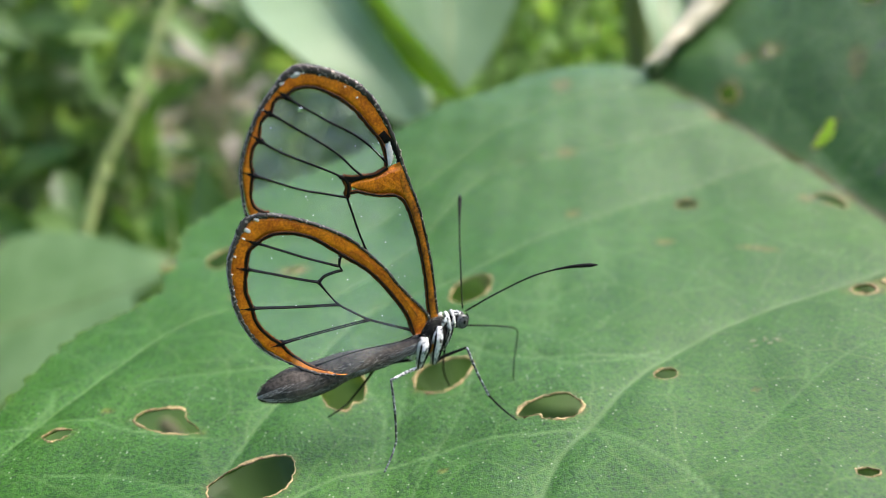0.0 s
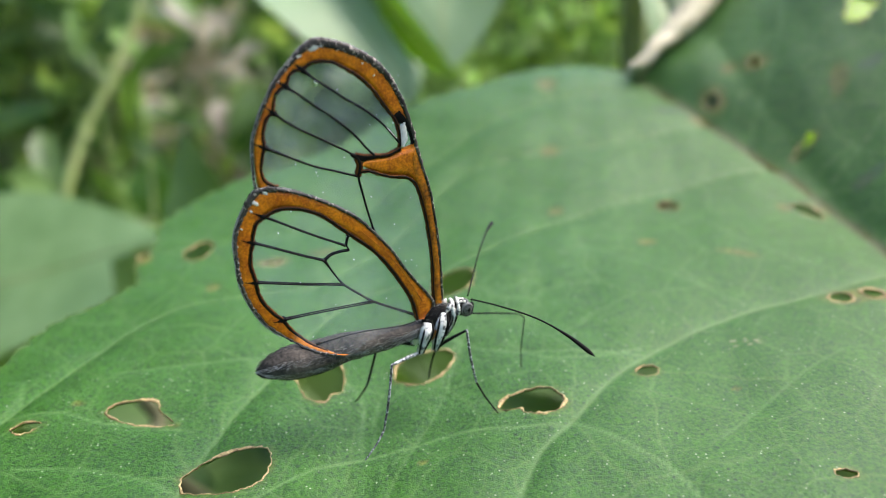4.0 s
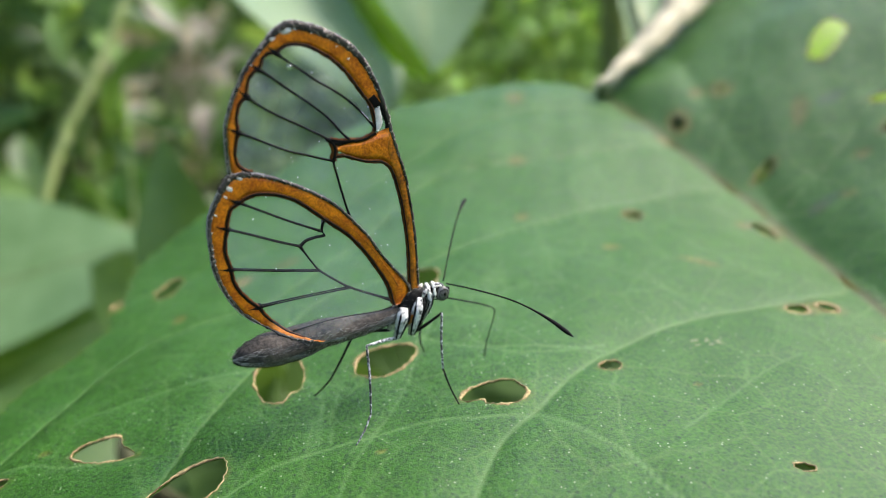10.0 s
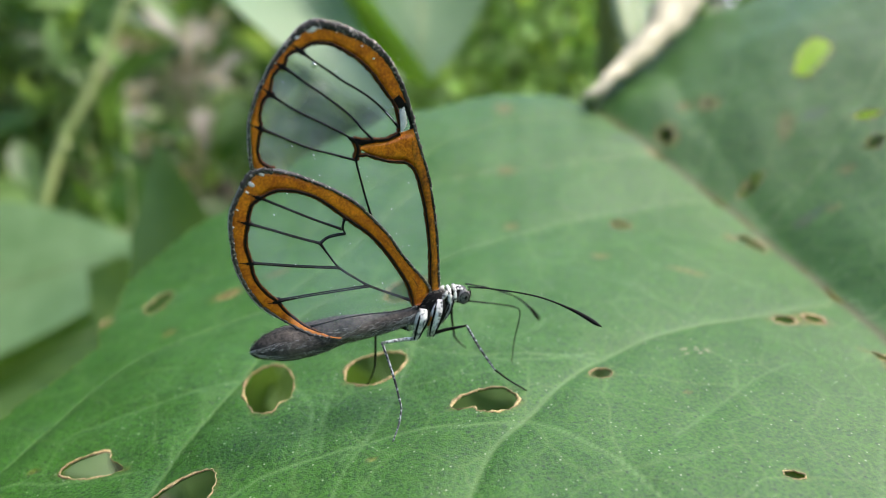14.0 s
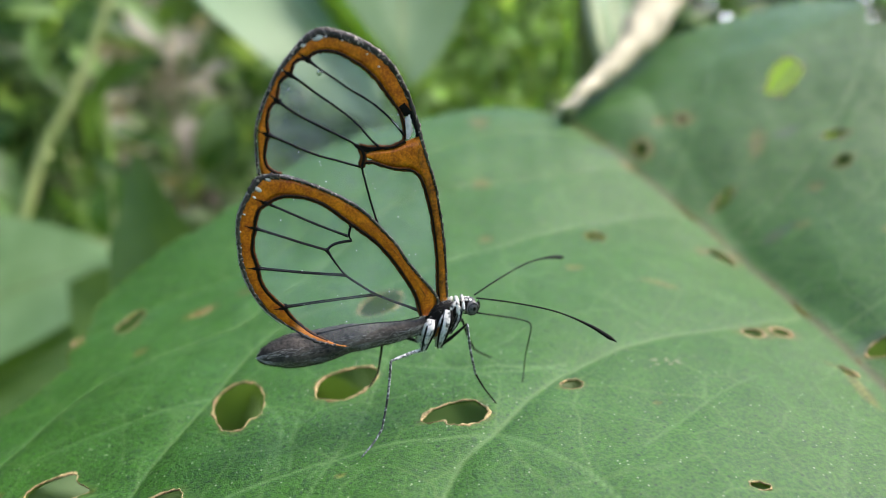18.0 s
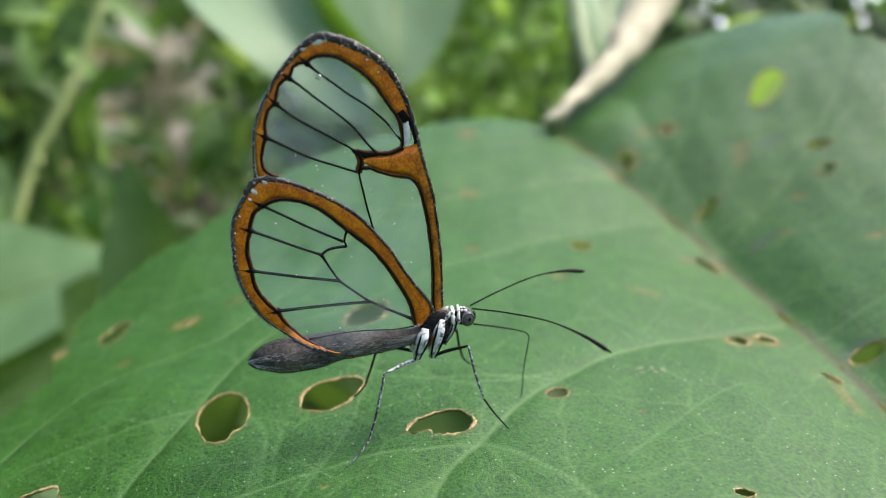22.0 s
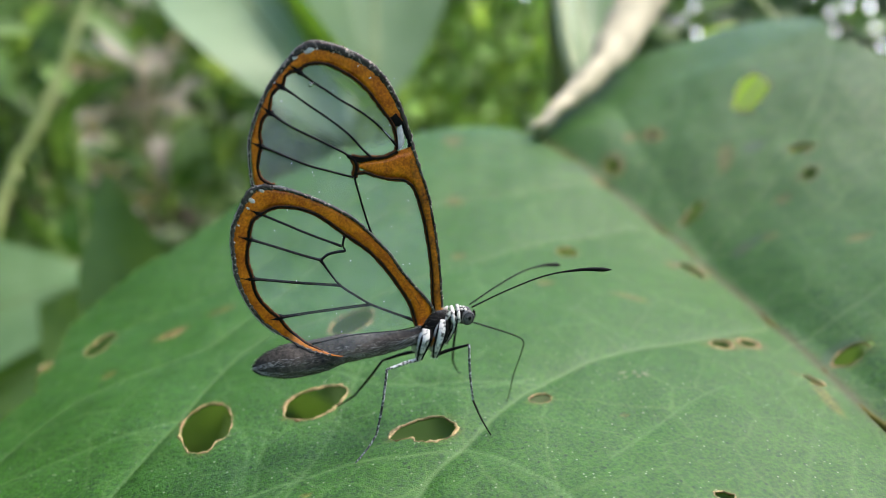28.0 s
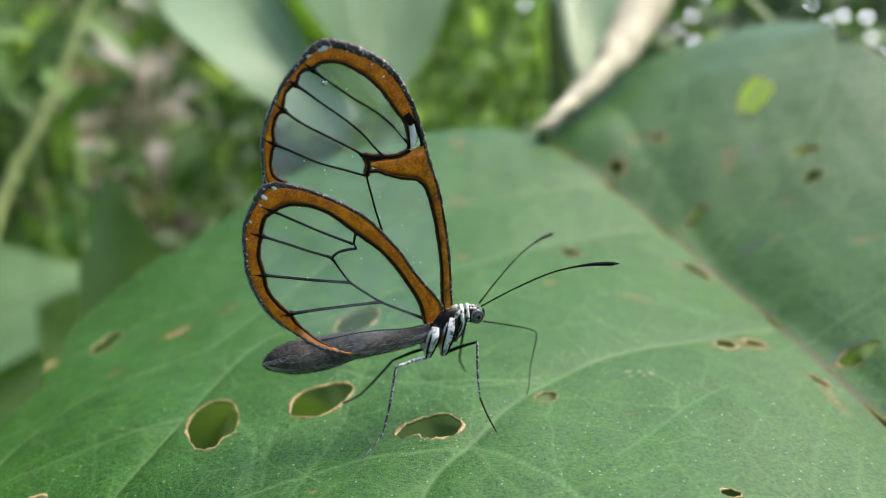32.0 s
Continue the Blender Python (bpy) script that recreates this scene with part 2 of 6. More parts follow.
def tube(points, radii, sides=8, closed=True):
    """Verts and faces of a round rod along points, with a radius for each point."""
    pts = [Vector(p) for p in points]
    verts, faces = [], []
    side = Vector((0.31, 0.71, 0.63))
    for i, p in enumerate(pts):
        way = (pts[min(i + 1, len(pts) - 1)] - pts[max(i - 1, 0)]).normalized()
        side = (side - way * side.dot(way)).normalized()
        up = way.cross(side)
        for k in range(sides):
            a = 2 * math.pi * k / sides
            verts.append(p + (side * math.cos(a) + up * math.sin(a)) * radii[i])
    for i in range(len(pts) - 1):
        for k in range(sides):
            j = (k + 1) % sides
            faces.append((i * sides + k, i * sides + j, (i + 1) * sides + j, (i + 1) * sides + k))
    if closed:
        faces.append(tuple(range(sides))[::-1])
        faces.append(tuple(range((len(pts) - 1) * sides, len(pts) * sides)))
    return verts, faces


def ellipsoid(centre, axes, turn=None, rings=12, sides=18):
    verts, faces = [], []
    m = turn if turn is not None else Matrix.Identity(3)
    for i in range(rings + 1):
        th = math.pi * i / rings
        for k in range(sides):
            ph = 2 * math.pi * k / sides
            v = Vector((axes[0] * math.cos(th), axes[1] * math.sin(th) * math.cos(ph), axes[2] * math.sin(th) * math.sin(ph)))
            verts.append(Vector(centre) + m @ v)
    for i in range(rings):
        for k in range(sides):
            j = (k + 1) % sides
            faces.append((i * sides + k, i * sides + j, (i + 1) * sides + j, (i + 1) * sides + k))
    return verts, faces


# ---- the broad leaf on which the butterfly stands: its own space, u across, v along, h up, in mm ----
MIDRIB = [(52, -140), (57.5, -60), (59.2, -38), (59.6, -30), (60.5, -20), (61, -10), (60.6, -1), (59.2, 8), (56.5, 16), (53.2, 26), (49.5, 36), (45, 46)]
MID_V, MID_U = [v for u, v in MIDRIB], [u for u, v in MIDRIB]
OUTLINE = [(45, 50), (39, 52.5), (31, 53), (20, 48.5), (10, 43), (0, 38.5), (-10, 33), (-18, 26), (-25, 20), (-31, 16), (-36, 12), (-39.8, 8), (-41.6, 2.5), (-40.2, -4.5), (-41, -8.5), (-39.6, -12), (-38.5, -15.5), (-40.6, -19), (-43.5, -22.5), (-45.8, -26.5), (-46.6, -32), (-46.5, -38),
           (-49, -48), (-48, -70), (-32, -100), (8, -125), (54, -137), (98, -92), (112, -42), (113, 0), (108.4, 31), (107, 36), (105.2, 40), (107.6, 45), (110, 56), (107, 65.5), (101, 73.5), (92, 77), (82, 79.5), (73, 80), (58, 68), (49, 55)]
SIDE_VEINS = [
    ([(61, -17), (57.3, -21.5), (51.5, -24.4), (44.7, -26.4), (38.4, -28.2), (30, -31.9), (21.2, -37.5), (14.8, -44.3), (9.5, -50.4), (5, -64), (1, -85)], 1.5, 1.0),
    ([(58, 12), (46, 8.5), (32.4, 3.6), (22.8, -0.8), (13.7, -5.5), (5.1, -10.6), (-0.6, -14), (-8.1, -16.9), (-12.7, -23.6), (-16.1, -34), (-19.2, -42.5), (-23, -60)], 1.2, 0.95),
    ([(53, 27), (38, 21), (16.4, 17.2), (6.6, 14), (-4, 0), (-13.7, -13.9), (-18.6, -16.8), (-28.8, -20.3), (-34.1, -25.2), (-37, -31.4), (-42, -45)], 0.9, 0.75),
    ([(50, 37), (30, 36), (14, 29), (-4, 14), (-14, 4), (-20.7, 0.3), (-31.4, -2.6), (-38, -6)], 0.76, 0.4),
    ([(58.5, -35), (50, -44), (40, -58), (33, -75)], 0.7, 0.1),
    ([(60, 2), (78, 12), (95, 27), (108, 45)], 0.75, 0.5), ([(56, 18), (70, 36), (80, 55)], 0.7, 0.4), ([(59, -25), (80, -20), (105, -8)], 0.75, 0.5),
    ([(14.4, -45.2), (17.5, -47.5), (19.2, -49.3), (21.5, -52), (24, -58)], 0.5, 0.6), ([(14.0, -45.4), (9.4, -45.2), (3.9, -44.9), (-0.8, -45.8), (-8.3, -48), (-11.2, -49.4), (-18, -55)], 0.45, 0.6),
    ([(27, -48.5), (30.6, -46.0), (35.4, -42.6), (38.9, -40.2), (43, -38)], 0.35, 0.3), ([(-0.3, -44.8), (-1.7, -47.5), (-3.2, -52), (-4, -58)], 0.35, 0.45), ([(-4.6, -38), (-5.1, -41.6), (-4.8, -46.2)], 0.3, 0.3),
    ([(23.6, -34.3), (18.0, -35.4), (12.8, -34.7), (9.0, -31.3)], 0.35, 0.4), ([(-46.0, -43.0), (-36.6, -41.5), (-31, -43), (-22.2, -43.9)], 0.4, 0.5), ([(-20.6, -52), (-27.7, -49.6), (-36.5, -49.0)], 0.35, 0.4), ([(-42.2, -36.1), (-40, -41)], 0.3, 0.3),
    ([(24.3, -35.6), (19.1, -34.5), (8.3, -33), (2, -29)], 0.4, 0.45), ([(-14, -30), (-7, -38), (-6, -46)], 0.4, 0.4), ([(37.7, -27), (30, -17), (22, -10)], 0.4, 0.3),
    ([(51, -21), (44, -12), (40, -2)], 0.4, 0.3), ([(-14, -31), (-23, -33), (-33, -35)], 0.4, 0.45), ([(5, -28), (1, -42), (-3, -48)], 0.3, 0.3),
]
# each hole that goes through: centre u, v, half length, half width, turn; or its corners
HOLES = [[(7.4, -42.4), (7.9, -41.2), (9.9, -40.3), (12.4, -40.2), (13.4, -41.1), (14.0, -42.2), (13.1, -43.4), (11.7, -43.7), (10.1, -43.4), (9.5, -42.7), (8.0, -42.8)], (23.2, -38.1, 1.15, 0.95, 10),
         [(-21.5, -50.1), (-20.3, -48.3), (-18.1, -46.8), (-15.6, -46.2), (-14.4, -46.8), (-14.1, -48.9), (-14.9, -50.7), (-17.4, -51.8), (-20.6, -51.6)],
         [(-31.6, -41.5), (-30.9, -40.1), (-28.6, -39.5), (-27.1, -39.6), (-26.3, -41.0), (-24.5, -42.6), (-25.0, -43.2), (-29.0, -42.9)],
         [(-14.1, -35.5), (-14.7, -31.6), (-13.2, -29.8), (-10.7, -30.6), (-9.1, -33.6), (-8.8, -37.2), (-9.9, -38.3), (-10.4, -39.4), (-12.4, -38.8)],
         [(-3.3, -35.8), (-3.2, -33.2), (-1.2, -31.8), (2.4, -31.7), (3.2, -33.3), (1.5, -36.0), (-0.9, -36.9)],
         [(55.0, -0.4), (57.4, 0.3), (58.6, -2.2), (57.8, -4.2), (55.6, -3.0)], [(0.6, -18.8), (1.6, -14.8), (5.2, -13.4), (6.5, -15.6), (5.0, -19.2), (2.2, -20.6)], (48.4, -27.4, 1.3, 1.3, 20), (52.2, -27.2, 1.1, 1.2, 20), (34.8, -54.2, 0.9, 0.5, 0), (37.4, 1.4, 1.7, 1.3, 20),
         [(-23.4, -9.8), (-22.0, -8.6), (-20.4, -8.0), (-21.4, -9.8)], [(-39.5, -43.8), (-38.6, -42.9), (-36.8, -43.2), (-37.2, -44.2), (-38.4, -44.6)], (-33.0, -5.6, 1.8, 3.4, 0), (56.0, -34.4, 1.3, 0.6, -25), (-40.2, -7.4, 0.8, 1.1, 0)]
FAR_HOLES = [(63.6, 12.9, 2.6, 0.8, 25), [(80.5, 33.0), (81.8, 29.6), (88.3, 33.4), (87.8, 38.6), (84.5, 37)], (82.3, 9.0, 1.6, 1.1, 30), (55.4, 31.0, 1.5, 1.5, 40), (63.2, -30.6, 2.0, 1.4, 0), (84.5, 15.3, 2.0, 0.9, -30), (65.0, 34.6, 0.9, 1.1, 0)]
# feeding scars that stay skin deep
SCARS = [(31.1, -9.6, 1.2, 0.9, 5), (22, 18.3, 1.5, 1.6, 0), (25, 41.0, 2.0, 2.8, 0), (-21.8, -9.0, 2.4, 1.4, 25), (-28.0, -16.5, 0.9, 0.9, 0), (-15.2, -6, 1.8, 1.0, 20), (41.6, -15.1, 2.4, 0.6, -30), (20, 0.9, 1.1, 0.9, 0), (-34.7, -40.2, 0.6, 0.4, 0), (-0.1, -48.3, 0.4, 0.3, 0), (30.8, -41.9, 0.35, 0.3, 0),
         (65.0, 34.6, 2.0, 2.4, 0), (73.3, 20.7, 1.4, 3.0, -25), (76.1, 6.5, 1.0, 1.0, 0), (70.3, -0.4, 1.0, 0.9, 0), (78.3, -10.1, 1.5, 1.1, 0), (55.5, -37.4, 0.8, 4.2, -10), (50.3, -27.4, 3.4, 1.5, 0), (55.5, 31, 2.4, 2.6, 0), (51.6, 28.1, 1.6, 1.4, 0),
         (54.0, -1.2, 1.4, 1.2, 0), (58.8, -0.5, 1.5, 1.6, 0), (61.0, 36.5, 1.4, 1.6, 0), (66.4, 0.2, 1.3, 0.7, 0), (-40, -9, 1.4, 1.6, 0)]
# spots where the blade has died to a darker, thinner skin
STAINS = [(78.5, 20.6, 2.2, 1.4, 0), (67.2, 0.4, 2.6, 1.2, 10), (47, 31, 2.6, 1.6, 20), (63, -29.5, 2.6, 1.6, 0), (56.5, -1.5, 2.0, 2.0, 0)]
# the blade bends along these lines: where they run, and the steps across them
RIGHT_BEND, LEFT_BEND = ((22.0, -60.0), (44.0, 46.0), (0.0, 3.0, 6.0)), ((-5.0, -60.0), (-12.0, 40.0), (2.5, 0.6, -1.3))


def smooth(a, b, x):
    k = np.clip((x - a) / (b - a), 0, 1)
    return k * k * (3 - 2 * k)


def from_midrib(u, v):
    return u - np.interp(v, MID_V, MID_U)


def blade_height(u, v):
    """The blade's gentle arch; it lifts towards its stalk, and its far half folds up along the midrib."""
    u, v = np.asarray(u, float), np.asarray(v, float)
    w = np.minimum(u, 62.0)
    h = -48.95 + 2.31 * w / 50 + 0.74 * v / 50 - 6.1 * (w / 50) ** 2 - 0.16 * w * v / 2500 + 0.15 * (v / 50) ** 2
    s = from_midrib(u, v)
    return h + 10 * smooth(-5, 50, v) + 0.42 * np.maximum(s, 0) - 0.0012 * np.maximum(s, 0) ** 2 - 9 * smooth(-75, -140, v)


def across(line, u, v):
    """How far a place lies to the right of a bend."""
    (u0, v0), (u1, v1), _ = line
    k = math.hypot(u1 - u0, v1 - v0)
    return ((u - u0) * (v1 - v0) - (v - v0) * (u1 - u0)) / k


def strip_of(u, v):
    """The stiff strip of the blade on which a place lies: 0 in the middle, 1 to 3 to the right, -1 to -3 to the left."""
    right, left = across(RIGHT_BEND, u, v), across(LEFT_BEND, u, v)
    return sum((right > k) * 1 for k in RIGHT_BEND[2]) - sum((left < k) * 1 for k in LEFT_BEND[2])


def bend_pose(strip, right, left):
    """The pose of a strip on the leaf, in mm, as the blade's two sides lift by these degrees."""
    m = Matrix.Identity(4)
    (u0, v0), (u1, v1), steps = RIGHT_BEND if strip > 0 else LEFT_BEND
    way = Vector((u1 - u0, v1 - v0)).normalized()
    for k in range(abs(strip)):
        ends = [Vector((u0 + way.y * steps[k] + way.x * d, v0 - way.x * steps[k] + way.y * d)) for d in (20, 60)]
        p, q = (Vector((e.x, e.y, float(blade_height(e.x, e.y)))) for e in ends)
        turn = Matrix.Rotation(radians(-right / 3 if strip > 0 else left / 3), 4, (q - p).normalized())
        m = m @ Matrix.Translation(p) @ turn @ Matrix.Translation(-p)
    return m


def vein_dip(d, width):
    """The blade swells between its veins: how far it dips at a distance from one."""
    return 0.24 * np.exp(-d / 0.7) + 0.4 * np.exp(-d / 3.0) if width > 0.75 else 0.12 * np.exp(-d / 0.9)


def wobble(seed, angle, amount):
    """How far a ragged rim strays from a plain oval at an angle."""
    r = random.Random(seed)
    return 1 + sum(amount / k * math.sin(k * angle + r.uniform(0, 6.28)) for k in (2, 3, 5, 7, 11))


def ragged_loop(seed, shape, amount=0.11, count=96):
    """The centre of a hole or scar, and its rim as angles and radii about it."""
    if isinstance(shape, tuple):
        u, v, a, b, turn = shape
        c, s = math.cos(radians(turn)), math.sin(radians(turn))
        loop = []
        for i in range(count):
            t = 2 * math.pi * i / count
            r = wobble(seed, t, amount)
            x, y = a * r * math.cos(t), b * r * math.sin(t)
            loop.append((x * c - y * s, x * s + y * c))
        loop, centre = np.array(loop), np.array((u, v))
    else:
        loop = spline(shape + shape[:1], 10)[:-1]
        centre = (loop.max(0) + loop.min(0)) / 2
        loop = (loop - centre) * np.array([1 + 0.25 * (wobble(seed, 9.0 * i / len(loop) * 6.283, 0.14) - 1) for i in range(len(loop))])[:, None]
    angle = np.arctan2(loop[:, 1], loop[:, 0])
    order = np.argsort(angle)
    angle, radius = angle[order], np.hypot(loop[:, 0], loop[:, 1])[order]
    return centre, np.concatenate([angle - 2 * math.pi, angle, angle + 2 * math.pi]), np.tile(radius, 3)


def hole_rim(k, hole, count):
    centre, angle, radius = ragged_loop(k, hole)
    ts = np.linspace(0, 2 * math.pi, count, endpoint=False)
    r = np.interp(ts, angle, radius)
    return centre, centre + np.stack([np.cos(ts) * r, np.sin(ts) * r], -1)


def rim_distance(U, V, shape, seed, amount=0.11):
    """1 on the ragged rim, less inside, more outside; the centre; the mean radius."""
    centre, angle, radius = ragged_loop(seed, shape, amount)
    x, y = U - centre[0], V - centre[1]
    return np.hypot(x, y) / np.interp(np.arctan2(y, x), angle, radius), centre, float(radius.mean())


def line_distance(U, V, line):
    best = np.full(U.shape, 1e9)
    along = np.zeros(U.shape)
    n = len(line) - 1
    for i in range(n):
        a, d = line[i], line[i + 1] - line[i]
        t = np.clip(((U - a[0]) * d[0] + (V - a[1]) * d[1]) / (d @ d + 1e-9), 0, 1)
        q = np.hypot(U - a[0] - t * d[0], V - a[1] - t * d[1])
        along = np.where(q < best, (i + t) / n, along)
        best = np.minimum(best, q)
    return best, along


def inside(U, V, loop):
    odd = np.zeros(U.shape, bool)
    for (x0, y0), (x1, y1) in zip(loop, np.roll(loop, -1, 0)):
        if y0 != y1:
            odd ^= ((y0 > V) != (y1 > V)) & (U < (x1 - x0) * (V - y0) / (y1 - y0) + x0)
    return odd


def build_leaf():
    leaf = thing("leaf", "large green leaf riddled with brown-rimmed feeding holes", "leaf")
    edge = spline(OUTLINE + OUTLINE[:1], 10)[:-1]
    ring = []
    for i, p in enumerate(edge):
        out = np.array([p[0] - 20, p[1] + 20])
        out /= np.linalg.norm(out)
        tooth = 0.9 * abs(math.sin(i * 0.55)) - 0.4 + 0.5 * noise.noise((p[0] * 0.2, p[1] * 0.2, 3))
        ring.append(p + out * tooth)
    ring = np.array(ring)
    # fine where the camera passes, coarser far off
    us = np.concatenate([np.arange(-58, -45, 0.7), np.arange(-45, 46, 0.34), np.arange(46, 64, 0.6), np.arange(64, 124, 1.0)])
    vs = np.concatenate([np.arange(-142, -66, 2.0), np.arange(-66, -56, 0.6), np.arange(-56, -26, 0.3), np.arange(-26, -4, 0.5), np.arange(-4, 86, 0.9)])
    U, V = np.meshgrid(us, vs)
    Hh = blade_height(U, V)
    keep = inside(U, V, ring)
    vein, rib, scar = np.zeros(U.shape), np.zeros(U.shape), np.zeros(U.shape)
    for line, width, strength in SIDE_VEINS:
        d, along = line_distance(U, V, spline(line, 5))
        w = 0.7 * width * (1.15 - 0.75 * along)
        ridge = np.exp(-(d / (w * 0.55)) ** 2)
        thread = np.exp(-(d / (0.13 + 0.13 * w)) ** 2)
        vein = np.maximum(vein, np.maximum(strength * (0.28 if width > 0.75 else 0.1) * ridge, min(1.0, strength + 0.2) * thread))
        rib = np.maximum(rib, (width > 0.7) * 0.45 * np.exp(-(d / (w * 0.2)) ** 2) * (1 - 0.6 * along))
        Hh += 0.05 * width * ridge - vein_dip(d, width)
    s = np.abs(from_midrib(U, V))
    rib = np.maximum(rib, 0.9 * np.exp(-(s / 0.8) ** 2))
    Hh -= 1.0 * np.exp(-(s / 5.0) ** 2)
    Hh += 0.3 * np.sin(U * 0.23 + 1.3) * np.sin(V * 0.19) + 0.09 * np.sin(U * 0.61 + V * 0.33) * np.sin(V * 0.5 - U * 0.27)
    nu, nv = U.copy(), V.copy()
    for k, hole in enumerate(HOLES + FAR_HOLES):
        q, hub, size = rim_distance(U, V, hole, k)
        keep &= q > 1
        scar = np.maximum(scar, np.clip(0.75 - (q - 1) * size / (0.85 if k < len(HOLES) and hub[0] < 45 else 1.8), 0, 1) * (0.5 + 0.5 * np.sin(U * 1.9 + k) * np.sin(V * 2.3)))
        near = (q > 1) & ((q - 1) * size < 0.62)
        pull = 1 / np.where(near, q, 1)
        nu = np.where(near, hub[0] + (U - hub[0]) * pull, nu)
        nv = np.where(near, hub[1] + (V - hub[1]) * pull, nv)
        keep &= ~((q > 1) & (q < 1.0001))
    # only the innermost row of points is drawn onto a rim: the rest keep their place
    gone = ~keep
    touch = np.zeros(U.shape, bool)
    touch[1:, :] |= gone[:-1, :]
    touch[:-1, :] |= gone[1:, :]
    touch[:, 1:] |= gone[:, :-1]
    touch[:, :-1] |= gone[:, 1:]
    nu, nv = np.where(touch, nu, U), np.where(touch, nv, V)
    for k, spot in enumerate(SCARS):
        q, _, _ = rim_distance(U, V, spot, 50 + k, 0.16)
        scar = np.maximum(scar, 0.75 * np.clip(1.3 - q, 0, 0.5) * 2)
        Hh -= 0.12 * np.clip(1.2 - q, 0, 1)
    stain = np.zeros(U.shape)
    for k, spot in enumerate(STAINS):
        q, _, _ = rim_distance(U, V, spot, 90 + k, 0.16)
        stain = np.maximum(stain, 0.7 * smooth(1.25, 0.85, q))
    d_edge, _ = line_distance(U, V, np.vstack([ring, ring[:1]])[::3])
    scar = np.maximum(scar, 0.4 * np.clip(1 - d_edge / 0.8, 0, 1))
    index = np.full(U.shape, -1)
    index[keep] = np.arange(keep.sum())
    a, b, c, d = index[:-1, :-1], index[:-1, 1:], index[1:, 1:], index[1:, :-1]
    whole = (a >= 0) & (b >= 0) & (c >= 0) & (d >= 0)
    faces = np.stack([a[whole], b[whole], c[whole], d[whole]], -1)
    tris = []
    for p, q, r, o in ((a, b, c, d), (b, c, d, a), (c, d, a, b), (d, a, b, c)):
        three = (p >= 0) & (q >= 0) & (r >= 0) & (o < 0)
        tris.append(np.stack([p[three], q[three], r[three]], -1))
    verts = np.stack([nu[keep], nv[keep], Hh[keep]], -1)
    corners = np.concatenate([faces, np.pad(np.concatenate(tris), ((0, 0), (0, 1)), constant_values=-1)])
    middle = verts[corners[:, :3]].mean(1)
    owner = strip_of(middle[:, 0], middle[:, 1])
    blades = {}
    for strip in range(-3, 4):
        mine = corners[owner == strip]
        used = np.unique(mine[mine >= 0])
        place = np.full(len(verts), -1)
        place[used] = np.arange(len(used))
        me = mesh_of("blade", verts[used].tolist(), [[int(place[c]) for c in f if c >= 0] for f in mine], BLADE)
        for name, values in (("vein", vein), ("rib", rib), ("scar", scar), ("stain", stain)):
            me.attributes.new(name, "FLOAT", "POINT").data.foreach_set("value", values[keep][used].astype(np.float32))
        blades[strip] = part("blade", me, leaf, "waxy mid-green stretch of the blade with pale veins")
        thick = blades[strip].modifiers.new("thickness", "SOLIDIFY")
        thick.thickness, thick.offset, thick.use_rim = 0.28 * MM, -1, False
    # dry brown rims of the holes
    for k, hole in enumerate(HOLES + FAR_HOLES):
        hub, loop = hole_rim(k, hole, 72)
        r = random.Random(k + 9)
        ring_pts = [(p[0], p[1], float(blade_height(p[0], p[1])) + 0.02) for p in loop]
        n = len(ring_pts)
        verts, faces = [], []
        for i, p in enumerate(ring_pts):
            out = Vector((p[0] - hub[0], p[1] - hub[1], 0)).normalized()
            wide = 0.05 + 0.36 * max(noise.noise((p[0] * 0.7, p[1] * 0.7, k * 3.7)) + 0.1, 0.0)
            lift = local_height(p[0], p[1]) - p[2] - 0.02 + 0.1 * abs(noise.noise((p[0] * 2.1, p[1] * 2.1, k + 20)))
            crumb = 0.03 + 0.16 * noise.noise((p[0] * 3.3, p[1] * 3.3, k + 40))
            for t in range(6):
                a = 2 * math.pi * t / 6
                verts.append(Vector(p) + out * (wide * math.cos(a) + crumb) + Vector((0, 0, lift + 0.1 * math.sin(a) - 0.04)))
        for i in range(n):
            for t in range(6):
                j, u = (i + 1) % n, (t + 1) % 6
                faces.append((i * 6 + t, j * 6 + t, j * 6 + u, i * 6 + u))
        part("hole_rim", mesh_of("hole_rim", verts, faces, RIM), blades[int(strip_of(*hub))], "dry brown rim of a feeding hole")
    r = random.Random(77)
    for k in range(9):
        u, v = 34.7 + r.uniform(-1.6, 1.6), -34.8 + r.uniform(-0.7, 0.7)
        part("fleck", mesh_of("fleck", *ellipsoid((u, v, local_height(u, v) + 0.02), (r.uniform(0.15, 0.5), r.uniform(0.08, 0.2), 0.03), Matrix.Rotation(r.uniform(-0.6, 0.3), 3, "Z"), 5, 9), PETIOLE), blades[3], "dried pale fleck")
    # midrib, and the stalk with its pale dry sheath
    line = spline([(u, v, float(local_height(u, v)) - 0.42, 0.36 + 0.2 * (v + 140) / 190) for u, v in MIDRIB], 8)
    part("midrib", mesh_of("midrib", *tube(line[:, :3], line[:, 3], 8), RIB), blades[3], "yellow-green midrib")
    stalk = spline([(44, 46, -41.2), (50, 52, -37.5), (57.5, 60.6, -35), (60.4, 79.5, -26.7), (67.4, 111.3, -11.9), (80, 151, 10.8)], 6)
    part("petiole", mesh_of("petiole", *tube(stalk, np.linspace(1.4, 2.6, len(stalk)), 10), PETIOLE), leaf, "pale green leaf stalk")
